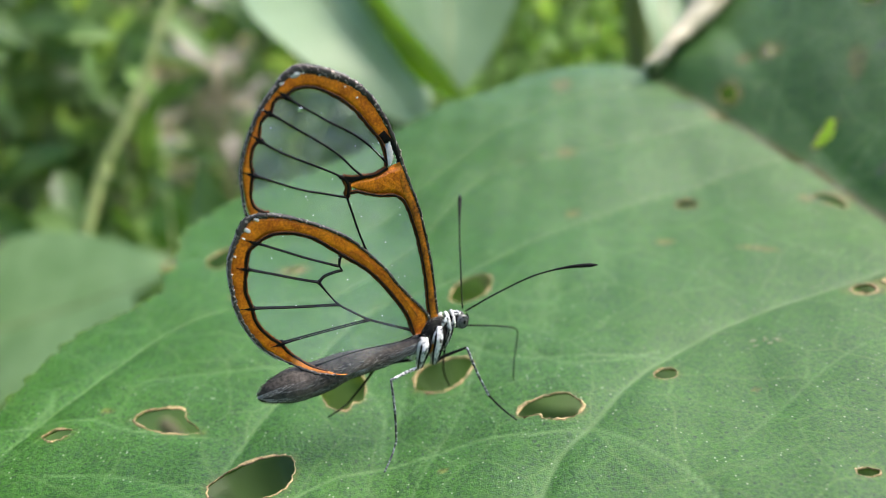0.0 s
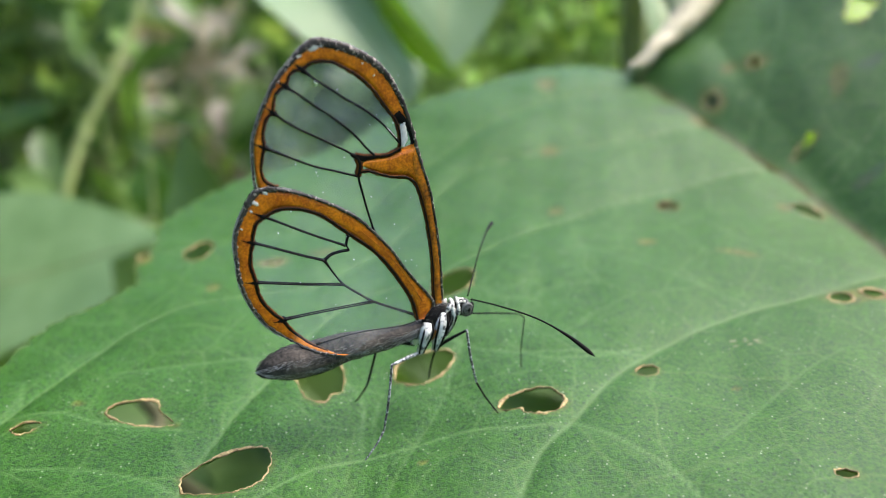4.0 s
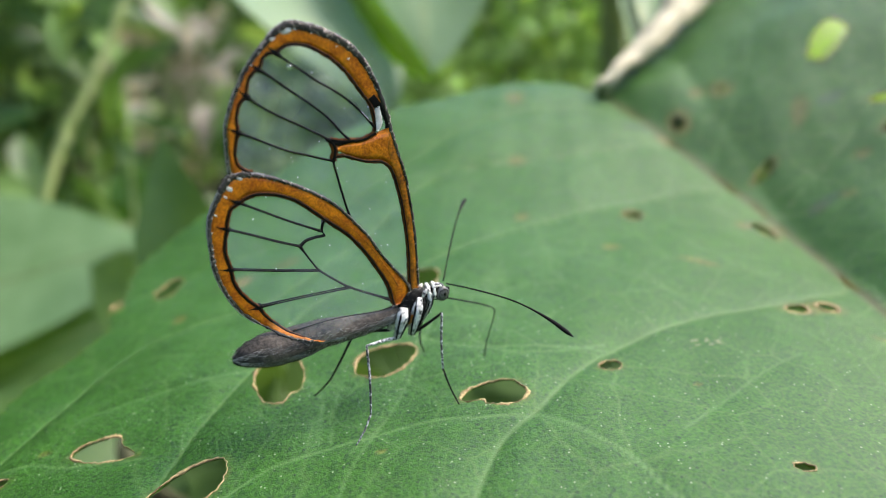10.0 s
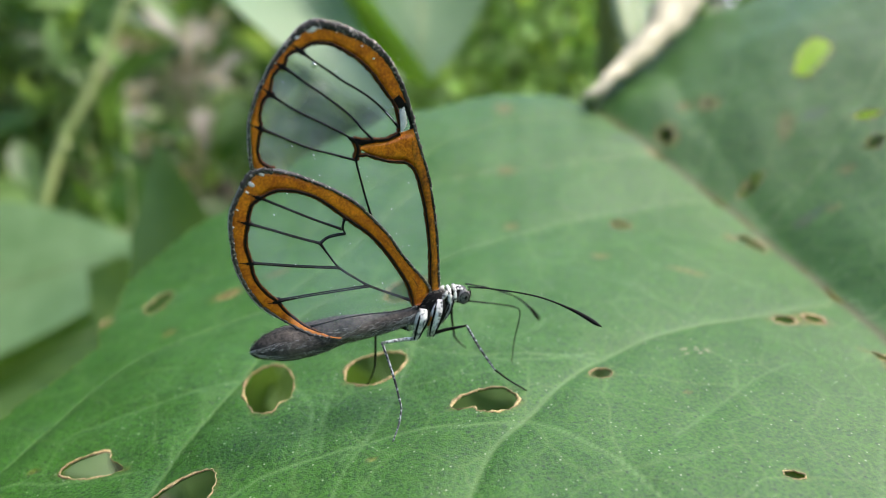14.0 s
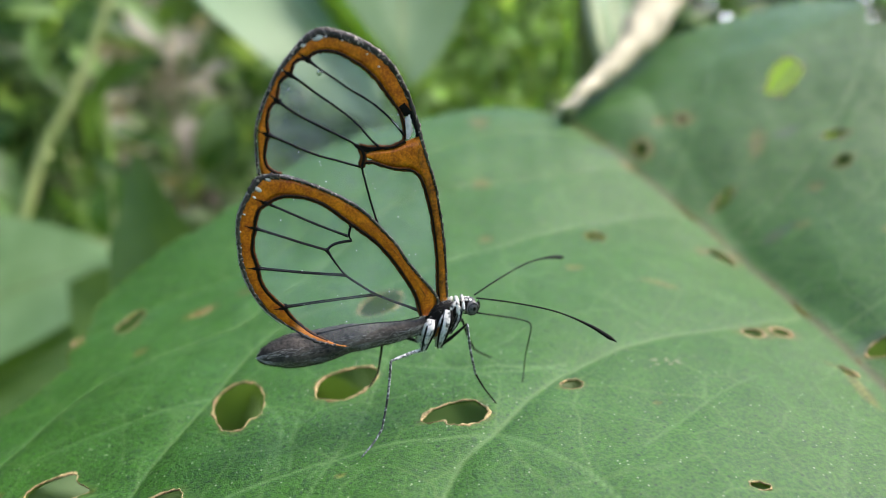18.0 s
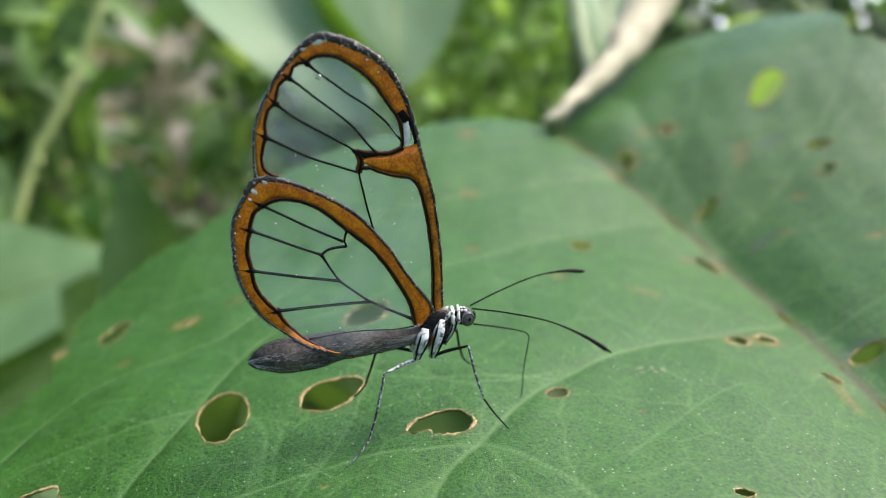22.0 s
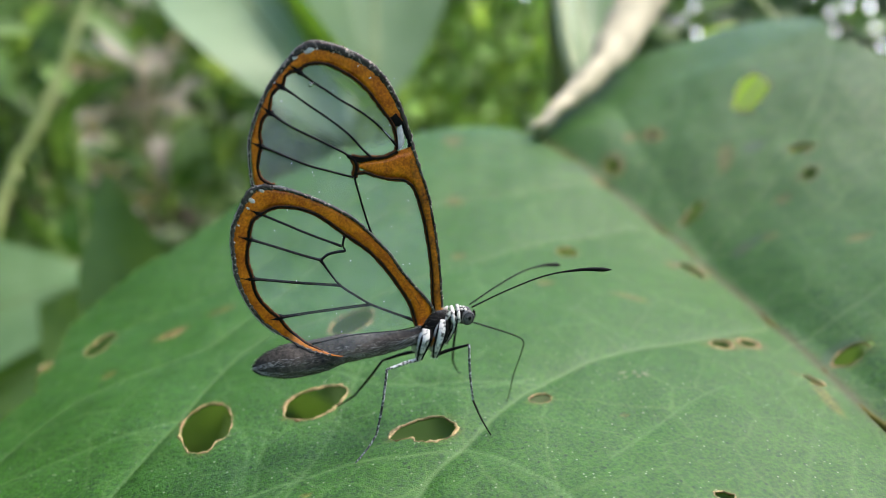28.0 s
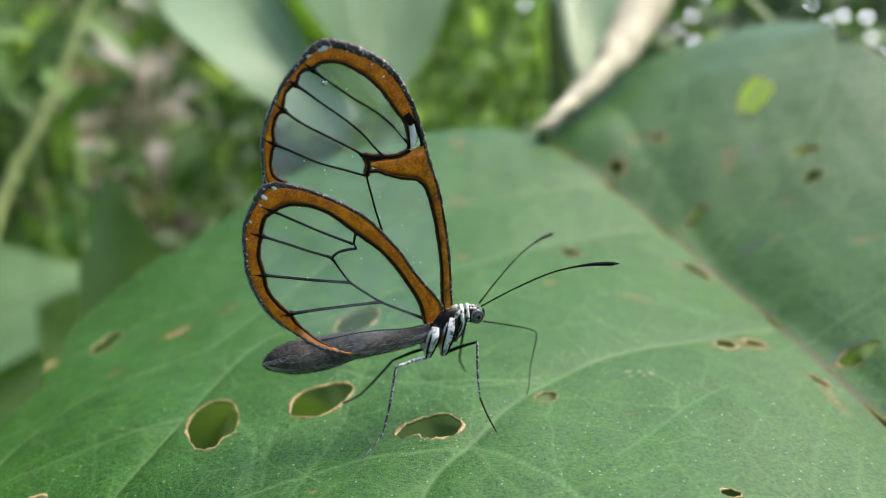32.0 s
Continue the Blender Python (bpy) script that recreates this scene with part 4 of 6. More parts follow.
def build_butterfly():
    fly = thing("butterfly", "clearwing butterfly with orange-bordered glassy wings standing on a leaf", "butterfly")
    drop = part("water_drop", mesh_of("water_drop", *ellipsoid((-5.14, -0.2, 33.15), (0.24, 0.15, 0.22), None, 8, 12), DROP), fly, "tiny clear water drop")
    for y in (-0.22, 0.22):
        build_wing(fly, False, y * 0.3)
        build_wing(fly, True, y * 0.75)
    line = spline(ABDOMEN, 6)

    def lean(x):
        """The abdomen swings a little to the right side."""
        return -0.3 * float(smooth(1.0, -13.0, x))
    skin = mesh_of("abdomen", *tube([(p[0], lean(p[0]), p[1]) for p in line], line[:, 2], 20), GREY)
    abdomen = part("abdomen", skin, fly, "grey-brown hairy abdomen")

    def on_abdomen(a, b):
        k = min(int(a * (len(line) - 1)), len(line) - 2)
        p = line[k] + (line[k + 1] - line[k]) * (a * (len(line) - 1) - k)
        t = b * 2 * math.pi
        out = Vector((0, math.cos(t), math.sin(t)))
        return Vector((p[0], lean(p[0]), p[1])) + out * p[2] * 0.97, out * 0.5 + Vector((-0.9, 0, 0))
    part("hair", mesh_of("hair", *fuzz(on_abdomen, 2600, 0.34, 0.35, 3, 0.016), GREY), abdomen, "short grey hair")
    part("pale_hair", mesh_of("pale_hair", *fuzz(lambda a, b: on_abdomen(a, (0.4 if b < 0.5 else 0.02) + 0.16 * (b % 0.5)), 900, 0.5, 0.16, 4, 0.014), SILVER), abdomen, "pale streak of hair along the side")
    part("flank_scale_coat", mesh_of("flank_scale_coat", *fuzz(lambda a, b: on_abdomen(a, 0.53 + 0.17 * b if b < 0.5 else 0.97 - 0.17 * (b - 0.5)), 1300, 0.22, 0.5, 5, 0.02), WHITE), abdomen, "white scales along the lower flank")
    part("front_streak", mesh_of("front_streak", *fuzz(lambda a, b: (on_abdomen(0.05 + 0.5 * a, 0.42 + 0.16 * b)[0], Vector((-1, -0.06, 0))), 420, 1.3, 0.12, 9, 0.026), SILVER), abdomen, "silvery streaks behind the thorax")
    part("belly_hair", mesh_of("belly_hair", *fuzz(lambda a, b: on_abdomen(a, 0.64 + 0.22 * b), 1900, 0.3, 0.4, 6, 0.022), BLACK), abdomen, "dark hair below")
    for k in range(5):
        p = line[10 + k * 8]
        part("segment_ring", mesh_of("segment_ring", *tube([(p[0] + 0.08, lean(p[0]), p[1]), (p[0], lean(p[0]), p[1]), (p[0] - 0.08, lean(p[0]), p[1])], [p[2] * 0.97, p[2] * 1.004, p[2] * 0.97], 20, False), GREY), abdomen)
    tilt = Matrix.Rotation(radians(-62), 3, "Y")
    heart, axes = Vector((3.45, 0, 9.35)), (2.0, 1.0, 1.6)
    thorax = part("thorax", mesh_of("thorax", *ellipsoid(heart, axes, tilt, 16, 22), BLACK), fly, "black and white striped thorax")
    for y in (-1, 1):
        # the bases of the legs hang from the thorax as tapering cones, white-scaled with black seams
        for name, rows, mat in (("coxa", [(2.35, 0.5, 9.7, 0.42), (2.05, 0.8, 9.0, 0.62), (1.65, 0.9, 8.1, 0.5), (1.25, 0.86, 6.9, 0.24)], STRIPE), ("coxa", [(3.95, 0.5, 10.4, 0.4), (3.6, 0.85, 9.5, 0.62), (3.2, 0.92, 8.4, 0.56), (2.9, 0.85, 7.3, 0.36), (2.8, 0.8, 6.8, 0.2)], STRIPE),
                                ("coxa", [(5.3, 0.42, 10.4, 0.2), (4.95, 0.6, 9.5, 0.24), (4.45, 0.64, 8.6, 0.2), (4.0, 0.55, 7.9, 0.08)], STRIPE)):
            line = spline([(x, y * d, z, r) for x, d, z, r in rows], 6)
            cone = part(name, mesh_of(name, *tube(line[:, :3], line[:, 3], 12), mat), thorax, "white-scaled base of a leg")
            def on_cone(a, b):
                p = line[min(int(a * len(line)), len(line) - 1)]
                t = 2 * math.pi * b
                out = Vector((math.cos(t), math.sin(t), 0.1))
                return Vector(p[:3]) + out * p[3] * 0.95, out * 0.5 + Vector((-0.3, 0, -0.9))
            part("white_scale_coat", mesh_of("white_scale_coat", *fuzz(on_cone, 260, 0.3, 0.3, 61, 0.03), WHITE), cone, "ragged white scales")
            part("dark_scale_coat", mesh_of("dark_scale_coat", *fuzz(on_cone, 80, 0.34, 0.3, 62, 0.03), BLACK), cone, "scattered dark scales")
            for shift, wide in ((-0.75, 0.11), (0.78, 0.13)):
                seam = [(p[0] + shift * p[3], p[1] + y * p[3] * 0.78, p[2]) for p in line]
                part("seam", mesh_of("seam", *tube(seam, [wide * (0.55 + 0.45 * p[3] / 0.6) for p in line], 8), BLACK), cone, "black seam")
        part("rust_seam", mesh_of("rust_seam", *tube([(3.4, y * 1.0, 9.6), (2.95, y * 1.12, 8.9), (2.5, y * 1.05, 8.1)], [0.16, 0.22, 0.08], 8), RUST), thorax, "rust-brown seam")
        for x, z, s in ((4.5, 10.75, 0.36), (3.5, 10.3, 0.2)):
            part("shoulder_tuft", mesh_of("shoulder_tuft", *ellipsoid((x, y * 0.62, z), (s * 0.55, 0.24, s * 1.5), Matrix.Rotation(radians(38), 3, "Y"), 8, 12), STRIPE), thorax, "white tuft")

    def on_thorax(a, b):
        th, ph = a * math.pi, b * 2 * math.pi
        d = Vector((math.cos(th), math.sin(th) * math.cos(ph), math.sin(th) * math.sin(ph)))
        return heart + tilt @ Vector((d.x * axes[0], d.y * axes[1], d.z * axes[2])), tilt @ d + Vector((-0.5, 0, -0.3))
    part("hair", mesh_of("hair", *fuzz(on_thorax, 1500, 0.3, 0.4, 8, 0.008), SILVER), thorax, "silvery hair")
    head = part("head", mesh_of("head", *ellipsoid((6.0, 0, 10.2), (0.75, 0.7, 0.85), None, 12, 18), BLACK), fly, "black and white head")
    for x, z, r in ((5.05, 10.35, 0.2), (5.62, 10.45, 0.15)):
        ring = [(x + 0.12 * math.sin(a), 0.74 * math.sin(a), z + 0.82 * math.cos(a)) for a in np.linspace(-2.3, 2.3, 25)]
        part("collar", mesh_of("collar", *tube(ring, [r] * 25, 8), STRIPE), head, "white collar band")
    for x, y, z in ((6.0, 0.3, 10.98), (6.3, -0.3, 10.9), (5.95, -0.3, 10.98), (6.3, 0.3, 10.9)):
        part("crown_tuft", mesh_of("crown_tuft", *ellipsoid((x, y, z), (0.16, 0.14, 0.12), None, 6, 10), WHITE), head, "white tuft")
    for y in (-1, 1):
        eye = part("eye", mesh_of("eye", *ellipsoid((6.42, y * 0.48, 10.08), (0.7, 0.4, 0.78), None, 14, 20), EYE), head, "grey banded compound eye")
        for k, (ex, ez) in enumerate(((0.5, 0.6),)):
            arc = [(6.45 + ex * math.cos(a), y * (0.48 + 0.41 * math.sqrt(max(1 - ((0.03 + ex * math.cos(a)) / 0.7) ** 2 - (ez * math.sin(a) / 0.78) ** 2, 0))), 10.08 + ez * math.sin(a)) for a in np.linspace(0, 2 * math.pi, 25)]
            part("eye_band", mesh_of("eye_band", *tube(arc, [0.035] * 25, 6), BLACK), eye, "dark band")
        part("eye_spot", mesh_of("eye_spot", *ellipsoid((6.52, y * 0.79, 10.12), (0.2, 0.12, 0.26), None, 8, 12), BLACK), eye, "dark spot in the eye")
        part("palp", mesh_of("palp", *tube([(6.85, y * 0.2, 9.5), (7.2, y * 0.2, 9.95), (7.28, y * 0.18, 10.5)], [0.15, 0.12, 0.04], 8), BLACK), head, "short upturned palp")
    near = part("antenna", antenna_mesh(13.5), fly, "thin black clubbed antenna")
    far = part("antenna", antenna_mesh(12.8), fly, "thin black clubbed antenna")
    tongue_line = spline([(0, 0, 0), (2.0, 0, 1.9), (3.6, 0, 3.3), (4.6, 0, 3.8), (5.6, 0, 3.2), (7.5, 0, 1.6), (9.6, 0, 0.2), (10.4, 0, -0.5)], 6)
    tongue = part("proboscis", mesh_of("proboscis", *tube(tongue_line, np.linspace(0.075, 0.04, len(tongue_line)), 8), BLACK), fly, "thin dark bent proboscis")
    legs = {}
    for key, (hip, upper, lower, fore) in LEGS.items():
        f_line = spline([(0, 0, 0, 0.17), (upper * 0.4, 0, 0.08, 0.17), (upper, 0, 0, 0.11)], 6)
        femur = part("femur", mesh_of("femur", *tube(f_line[:, :3], f_line[:, 3], 8), COXA if key == "near_hind" else BLACK), fly, "upper leg")
        sag, at = (-0.9, 0.6) if fore else (-1.25, 0.7)
        if key == "far_hind":
            sag, at = -0.5, 0.7
        t_line = spline([(0, 0, 0, 0.12), (lower * at * 0.5, 0, sag * 0.62, 0.12), (lower * at, 0, sag, 0.1)], 7)
        tibia = part("tibia", mesh_of("tibia", *tube(t_line[:, :3], t_line[:, 3], 8), LEG if "near" in key else BLACK), fly, "lower leg")
        tip = spline([(lower * at, 0, sag, 0.1), (lower * (at + 1) / 2, 0, sag * 0.62, 0.085), (lower, 0, 0, 0.065), (lower * 1.012, 0, 0.12, 0.03)], 5)
        part("tarsus", mesh_of("tarsus", *tube(tip[:, :3], tip[:, 3], 8), LEG if key == "near_hind" else BLACK), tibia, "foot")
        legs[key] = (femur, tibia)
    return fly, near, far, tongue, legs


# hip, length of the upper and lower leg, and whether it is a front one
LEGS = {"near_front": ((3.0, -0.8, 6.95), 3.4, 8.8, True), "near_hind": ((1.2, -0.85, 6.85), 3.6, 8.9, False), "far_front": ((3.0, 0.8, 6.95), 3.4, 8.8, True), "far_hind": ((1.2, 0.85, 6.85), 3.6, 8.1, False)}

leaf, blades = build_leaf()
butterfly, near_feeler, far_feeler, tongue_part, legs = build_butterfly()

# ---- the plants around: hosts of the broad leaf, hanging leaves, undergrowth, forest and ground ----
AHEAD, ABOVE = Vector((0, math.cos(radians(22)), -math.sin(radians(22)))), Vector((0, math.sin(radians(22)), math.cos(radians(22))))


def leaf_shape(base, tip, width, facing, fold=0.25, droop=0.12, rows=12):
    """A lanceolate blade in metres: verts and faces, folded along its middle and drooping to its tip."""
    base, tip = Vector(base), Vector(tip)
    way = tip - base
    n = Vector(facing).normalized()
    side = way.cross(n).normalized()
    n = side.cross(way).normalized()
    verts, faces = [], []
    for i in range(rows + 1):
        t = i / rows
        w = width * 0.5 * (math.sin(math.pi * min(t * 0.97 + 0.02, 1) ** 0.8) ** 0.85 if 0 < i < rows else 0.015)
        c = base + way * t + n * (way.length * droop * math.sin(math.pi * t))
        for k in (-1, -0.55, 0, 0.55, 1):
            verts.append(c + side * (w * k) + n * (abs(k) * w * fold) + n * (0.03 * width * math.sin(9 * t + 3 * k)))
    for i in range(rows):
        for k in range(4):
            faces.append((i * 5 + k, i * 5 + k + 1, i * 5 + k + 6, i * 5 + k + 5))
    return verts, faces


def add_leaf(plant, node, base, tip, width, facing, mat, rib, fold=0.25, droop=0.12, label=""):
    """A leaf of a plant: stalk from the node to the blade's base, blade and midrib."""
    verts, faces = leaf_shape(base, tip, width, facing, fold, droop)
    blade = part("blade", mesh_of("blade", verts, faces, mat, scale=1.0), plant, label)
    mid = verts[2::5]
    part("midrib", mesh_of("midrib", *tube(mid, [0.0011 * (1 - 0.7 * i / 12) for i in range(13)], 6), rib, scale=1.0), blade)
    node, base = Vector(node), Vector(base)
    line = spline([node, node.lerp(base, 0.5) + Vector((0, 0, 0.012)), base], 5)
    part("stalk", mesh_of("stalk", *tube(line, [0.0014] * len(line), 6), rib, scale=1.0), plant)


def stem(plant, points, r0, r1, mat, name="stem"):
    line = spline(points, 8)
    part(name, mesh_of(name, *tube(line, np.linspace(r0, r1, len(line)), 8), mat, scale=1.0), plant)


def leafy(name, dark, light, rough=0.4, through=0.35, shade_share=0.0):
    """Thin foliage that lets some light through; some leaves painted near black for shade."""
    m, n, l, b = material(name, dark, rough)
    geo = n.new("ShaderNodeNewGeometry")
    r = n.new("ShaderNodeValToRGB")
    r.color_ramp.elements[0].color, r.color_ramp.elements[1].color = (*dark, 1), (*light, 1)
    r.color_ramp.elements[0].position = shade_share
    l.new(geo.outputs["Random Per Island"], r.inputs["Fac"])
    colour = mix(n, l, 0.4 * (1 - shade_share), r.outputs["Color"], noise_mix(n, l, 60, dark, light))
    l.new(colour, b.inputs["Base Color"])
    thin = n.new("ShaderNodeBsdfTranslucent")
    l.new(mix(n, l, 1.0, colour, (1.9, 1.7, 0.7), "MULTIPLY"), thin.inputs["Color"])
    s = n.new("ShaderNodeMixShader")
    s.inputs["Fac"].default_value = through
    l.new(b.outputs[0], s.inputs[1])
    l.new(thin.outputs[0], s.inputs[2])
    l.new(s.outputs[0], n["Material Output"].inputs["Surface"])
    return m


# paleness stands for sky reflected on these leaves, put into the base colour
PALE_LEAF = leafy("pale_leaf", (0.25, 0.37, 0.2), (0.34, 0.47, 0.27), 0.45, 0.3)
VIVID_LEAF = leafy("vivid_leaf", (0.05, 0.13, 0.008), (0.09, 0.2, 0.015), 0.4, 0.4)
SOFT_LEAF = leafy("soft_leaf", (0.16, 0.3, 0.1), (0.36, 0.54, 0.27), 0.42, 0.35)
# near-black leaf colour here stands in for shaded gaps in the undergrowth
SHADE_TONED_LEAF = leafy("shade_toned_leaf", (0.006, 0.022, 0.006), (0.24, 0.45, 0.14), 0.45, 0.45, 0.6)
FERN_LEAF = leafy("fern_leaf", (0.025, 0.08, 0.015), (0.38, 0.58, 0.2), 0.4, 0.45, 0.48)
UNDER_LEAF = leafy("under_leaf", (0.08, 0.16, 0.035), (0.18, 0.3, 0.085), 0.45, 0.35)
BRIGHT_LEAF = leafy("bright_leaf", (0.3, 0.52, 0.02), (0.42, 0.66, 0.04), 0.4, 0.55)
LIME_LEAF = leafy("lime_leaf", (0.03, 0.08, 0.008), (0.55, 0.85, 0.26), 0.4, 0.5, 0.25)
SKY_BLOCK_LEAF = leafy("sky_block_leaf", (0.012, 0.035, 0.008), (0.06, 0.13, 0.025), 0.5, 0.2)
DEAD_LEAF = leafy("dead_leaf", (0.2, 0.17, 0.12), (0.85, 0.8, 0.7), 0.6, 0.25)
TWIG = plain("dry_twig", (0.07, 0.08, 0.03), (0.16, 0.15, 0.07), 150, 0.7, 0.0003)
CANE = plain("cane", (0.26, 0.34, 0.1), (0.42, 0.48, 0.18), 60, 0.4, 0.0004)
BARK = plain("stem_bark", (0.06, 0.08, 0.03), (0.14, 0.16, 0.07), 120, 0.7, 0.0006)
SOIL = plain("forest_soil", (0.035, 0.028, 0.018), (0.1, 0.08, 0.05), 9, 0.9, 0.02)
FOREST = plain("forest_distance", (0.012, 0.03, 0.01), (0.06, 0.12, 0.03), 3.5, 0.9, 0.05)

host = thing("host_plant", "green-stemmed shrub that carries the large leaf", "plant")
stem(host, [(0.16, 0.30, 0.0), (0.13, 0.27, 0.45), (0.0644, 0.2531, 0.8750), (0.1, 0.33, 0.99), (0.12, 0.36, 1.3)], 0.006, 0.0035, PETIOLE)
add_leaf(host, (0.1, 0.33, 0.99), (0.0703, 0.2571, 0.8595), (0.0711, 0.2137, 0.8174), 0.028, (0.2, -1, 0.35), PALE_LEAF, CANE, 0.5, 0.05, "pale grey-green hanging leaf")

add_leaf(host, (0.0644, 0.2531, 0.8750), (0.1463, 0.2349, 0.8376), (0.1040, 0.2064, 0.7992), 0.05, (0.2, -0.6, 1.0), BRIGHT_LEAF, CANE, 0.2, 0.05, "sunlit yellow-green leaf behind the large one")
stem(host, [(0.13, 0.27, 0.45), (-0.0345, 0.1275, 0.7138), (-0.0576, 0.1237, 0.7545), (-0.0616, 0.1268, 0.7566)], 0.0022, 0.0014, TWIG, "dry_twig")

hanging = thing("overhanging_shrub", "shrub with large pale drooping leaves above the scene", "plant")
NODE = (-0.0166, 0.3027, 0.9044)
stem(hanging, [(0.075, 0.4, 0.0), (0.07, 0.39, 0.5), (0.0988, 0.3346, 0.7898), (0.0934, 0.3477, 0.8334), (0.0762, 0.3424, 0.8832), (0.0134, 0.3148, 0.9101), NODE], 0.0045, 0.0025, PETIOLE)
add_leaf(hanging, NODE, (-0.0665, 0.2951, 0.8600), (-0.0060, 0.2400, 0.7990), 0.062, (0.35, -1, 0.8), PALE_LEAF, CANE, 0.2, 0.06, "pale grey-green drooping leaf")
# narrow blade for the pale leaf's backlit half, the backlight put into its colour
add_leaf(hanging, NODE, (-0.0400, 0.2820, 0.8560), (0.0095, 0.2379, 0.8066), 0.02, (-0.4, -1, -0.5), VIVID_LEAF, CANE, 0.3, 0.04, "vivid green strip for the pale leaf's backlit half")
add_leaf(hanging, NODE, (0.0010, 0.3188, 0.8660), (0.0040, 0.2578, 0.8060), 0.06, (-0.1, -1, 0.6), PALE_LEAF, CANE, 0.2, 0.06, "pale grey-green drooping leaf")

low = thing("low_plant", "low plant with broad soft green leaves", "plant")
stem(low, [(-0.24, 0.34, 0.0), (-0.23, 0.33, 0.35), (-0.22, 0.31, 0.6), (-0.2, 0.3, 0.69)], 0.005, 0.003, CANE)
LOW_NODE = (-0.2, 0.3, 0.69)
add_leaf(low, LOW_NODE, (-0.2477, 0.2679, 0.6822), (-0.1064, 0.2708, 0.7283), 0.085, (0.1, -0.7, 1), SOFT_LEAF, CANE, 0.1, 0.05, "broad soft green leaf")
add_leaf(low, LOW_NODE, (-0.2184, 0.2425, 0.6496), (-0.1144, 0.2546, 0.7036), 0.06, (0.2, -0.7, 1), UNDER_LEAF, CANE, 0.15, 0.08, "broad soft green leaf")
add_leaf(low, LOW_NODE, (-0.1294, 0.3054, 0.7237), (-0.1329, 0.3171, 0.7529), 0.022, (0.1, -1, 0.1), VIVID_LEAF, CANE, 0.1, 0.03, "dark green upright leaf")

cane = thing("cane", "slender pale green cane leaning among the undergrowth", "plant")
stem(cane, [(-0.2157, 0.2828, 0.5879), (-0.1906, 0.3540, 0.7320), (-0.1727, 0.3791, 0.7780), (-0.1538, 0.4089, 0.8359), (-0.1310, 0.4490, 0.9138)], 0.003, 0.002, CANE)
stem(cane, [(-0.21, 0.25, 0.0), (-0.205, 0.28, 0.3), (-0.2157, 0.2828, 0.5879)], 0.0045, 0.003, CANE, "root_stem")
for k in range(3):
    p = Vector((-0.1906, 0.3540, 0.7320)).lerp(Vector((-0.1538, 0.4089, 0.8359)), 0.15 + 0.35 * k)
    part("joint", mesh_of("joint", *ellipsoid(p, (0.0034, 0.0034, 0.0025), None, 6, 10), CANE, scale=1.0), cane)


def foliage(name, label, count, spread_a, spread_b, depth, length, width, mat, seed, hang=0.5):
    """Many small blades through a part of the view: across, up, and how far ahead."""
    r = random.Random(seed)
    verts, faces, nodes = [], [], []
    for _ in range(count):
        d = r.uniform(*depth)
        p = Vector((0, 0, 0.85)) + (AHEAD + Vector((1, 0, 0)) * r.uniform(*spread_a) + ABOVE * r.uniform(*spread_b)) * d
        if p.z < 0.02:
            continue
        size = r.uniform(*length)
        way = Vector((r.uniform(-1, 1), r.uniform(-0.7, 0.7), r.uniform(-1, 0.6) - hang * 0.3)).normalized() * size
        facing = Vector((r.uniform(-0.6, 0.6), -0.7, r.uniform(0.1, 1.1)))
        v, f = leaf_shape(p, p + way, size * r.uniform(*width), facing, 0.3, 0.1, 4)
        n = len(verts)
        verts += v
        faces += [tuple(i + n for i in q) for q in f]
        nodes.append(p)
    # shoots that rise from the ground, and a twig from each leaf to the shoot beside it
    shoots = nodes[::14]
    foot = np.array([(q.x, q.y) for q in shoots])
    rods = [([(q.x + r.uniform(-0.04, 0.04), q.y + r.uniform(0, 0.06), -0.005), (q.x + r.uniform(-0.02, 0.02), q.y + 0.02, q.z * 0.5), tuple(q)], 0.0018) for q in shoots]
    for p in nodes:
        q = shoots[int(np.argmin((foot[:, 0] - p.x) ** 2 + (foot[:, 1] - p.y) ** 2))]
        rods.append(([(q.x, q.y, max(min(q.z, p.z - 0.03), 0.0)), tuple(p)], 0.0007))
    for line, thick in rods:
        v, f = tube(line, [thick] * len(line), 3)
        n = len(verts)
        verts += v
        faces += [tuple(i + n for i in q) for q in f]
    me = mesh_of(name, verts, faces, mat, scale=1.0)
    return tagged(new(name, me), label, "foliage", "", "stuff")


foliage("far_undergrowth", "leafy undergrowth of the forest, most leaves painted near black for shade", 2600, (-1.0, 1.0), (-0.15, 0.62), (0.9, 1.7), (0.04, 0.09), (0.3, 0.55), SHADE_TONED_LEAF, 11)
foliage("mid_undergrowth", "mid-green leafy undergrowth", 400, (-0.85, -0.1), (-0.12, 0.5), (0.6, 1.0), (0.035, 0.075), (0.25, 0.45), FERN_LEAF, 12)
foliage("fern_fronds", "narrow light green fronds in the undergrowth", 190, (-0.78, -0.42), (0.08, 0.5), (0.42, 0.62), (0.04, 0.075), (0.2, 0.32), FERN_LEAF, 13)
foliage("low_leaves", "soft green leaves beside the large leaf", 26, (-0.85, -0.42), (-0.2, 0.08), (0.36, 0.46), (0.03, 0.06), (0.35, 0.55), FERN_LEAF, 19)
foliage("dry_litter", "grey and brown dead leaves caught in the undergrowth", 60, (-0.52, -0.26), (0.08, 0.4), (0.62, 0.85), (0.02, 0.05), (0.35, 0.7), DEAD_LEAF, 14)
foliage("lime_bush", "bright yellow-green bush of small leaves", 900, (-0.02, 0.34), (0.14, 0.55), (0.6, 0.95), (0.012, 0.03), (0.4, 0.6), LIME_LEAF, 15)
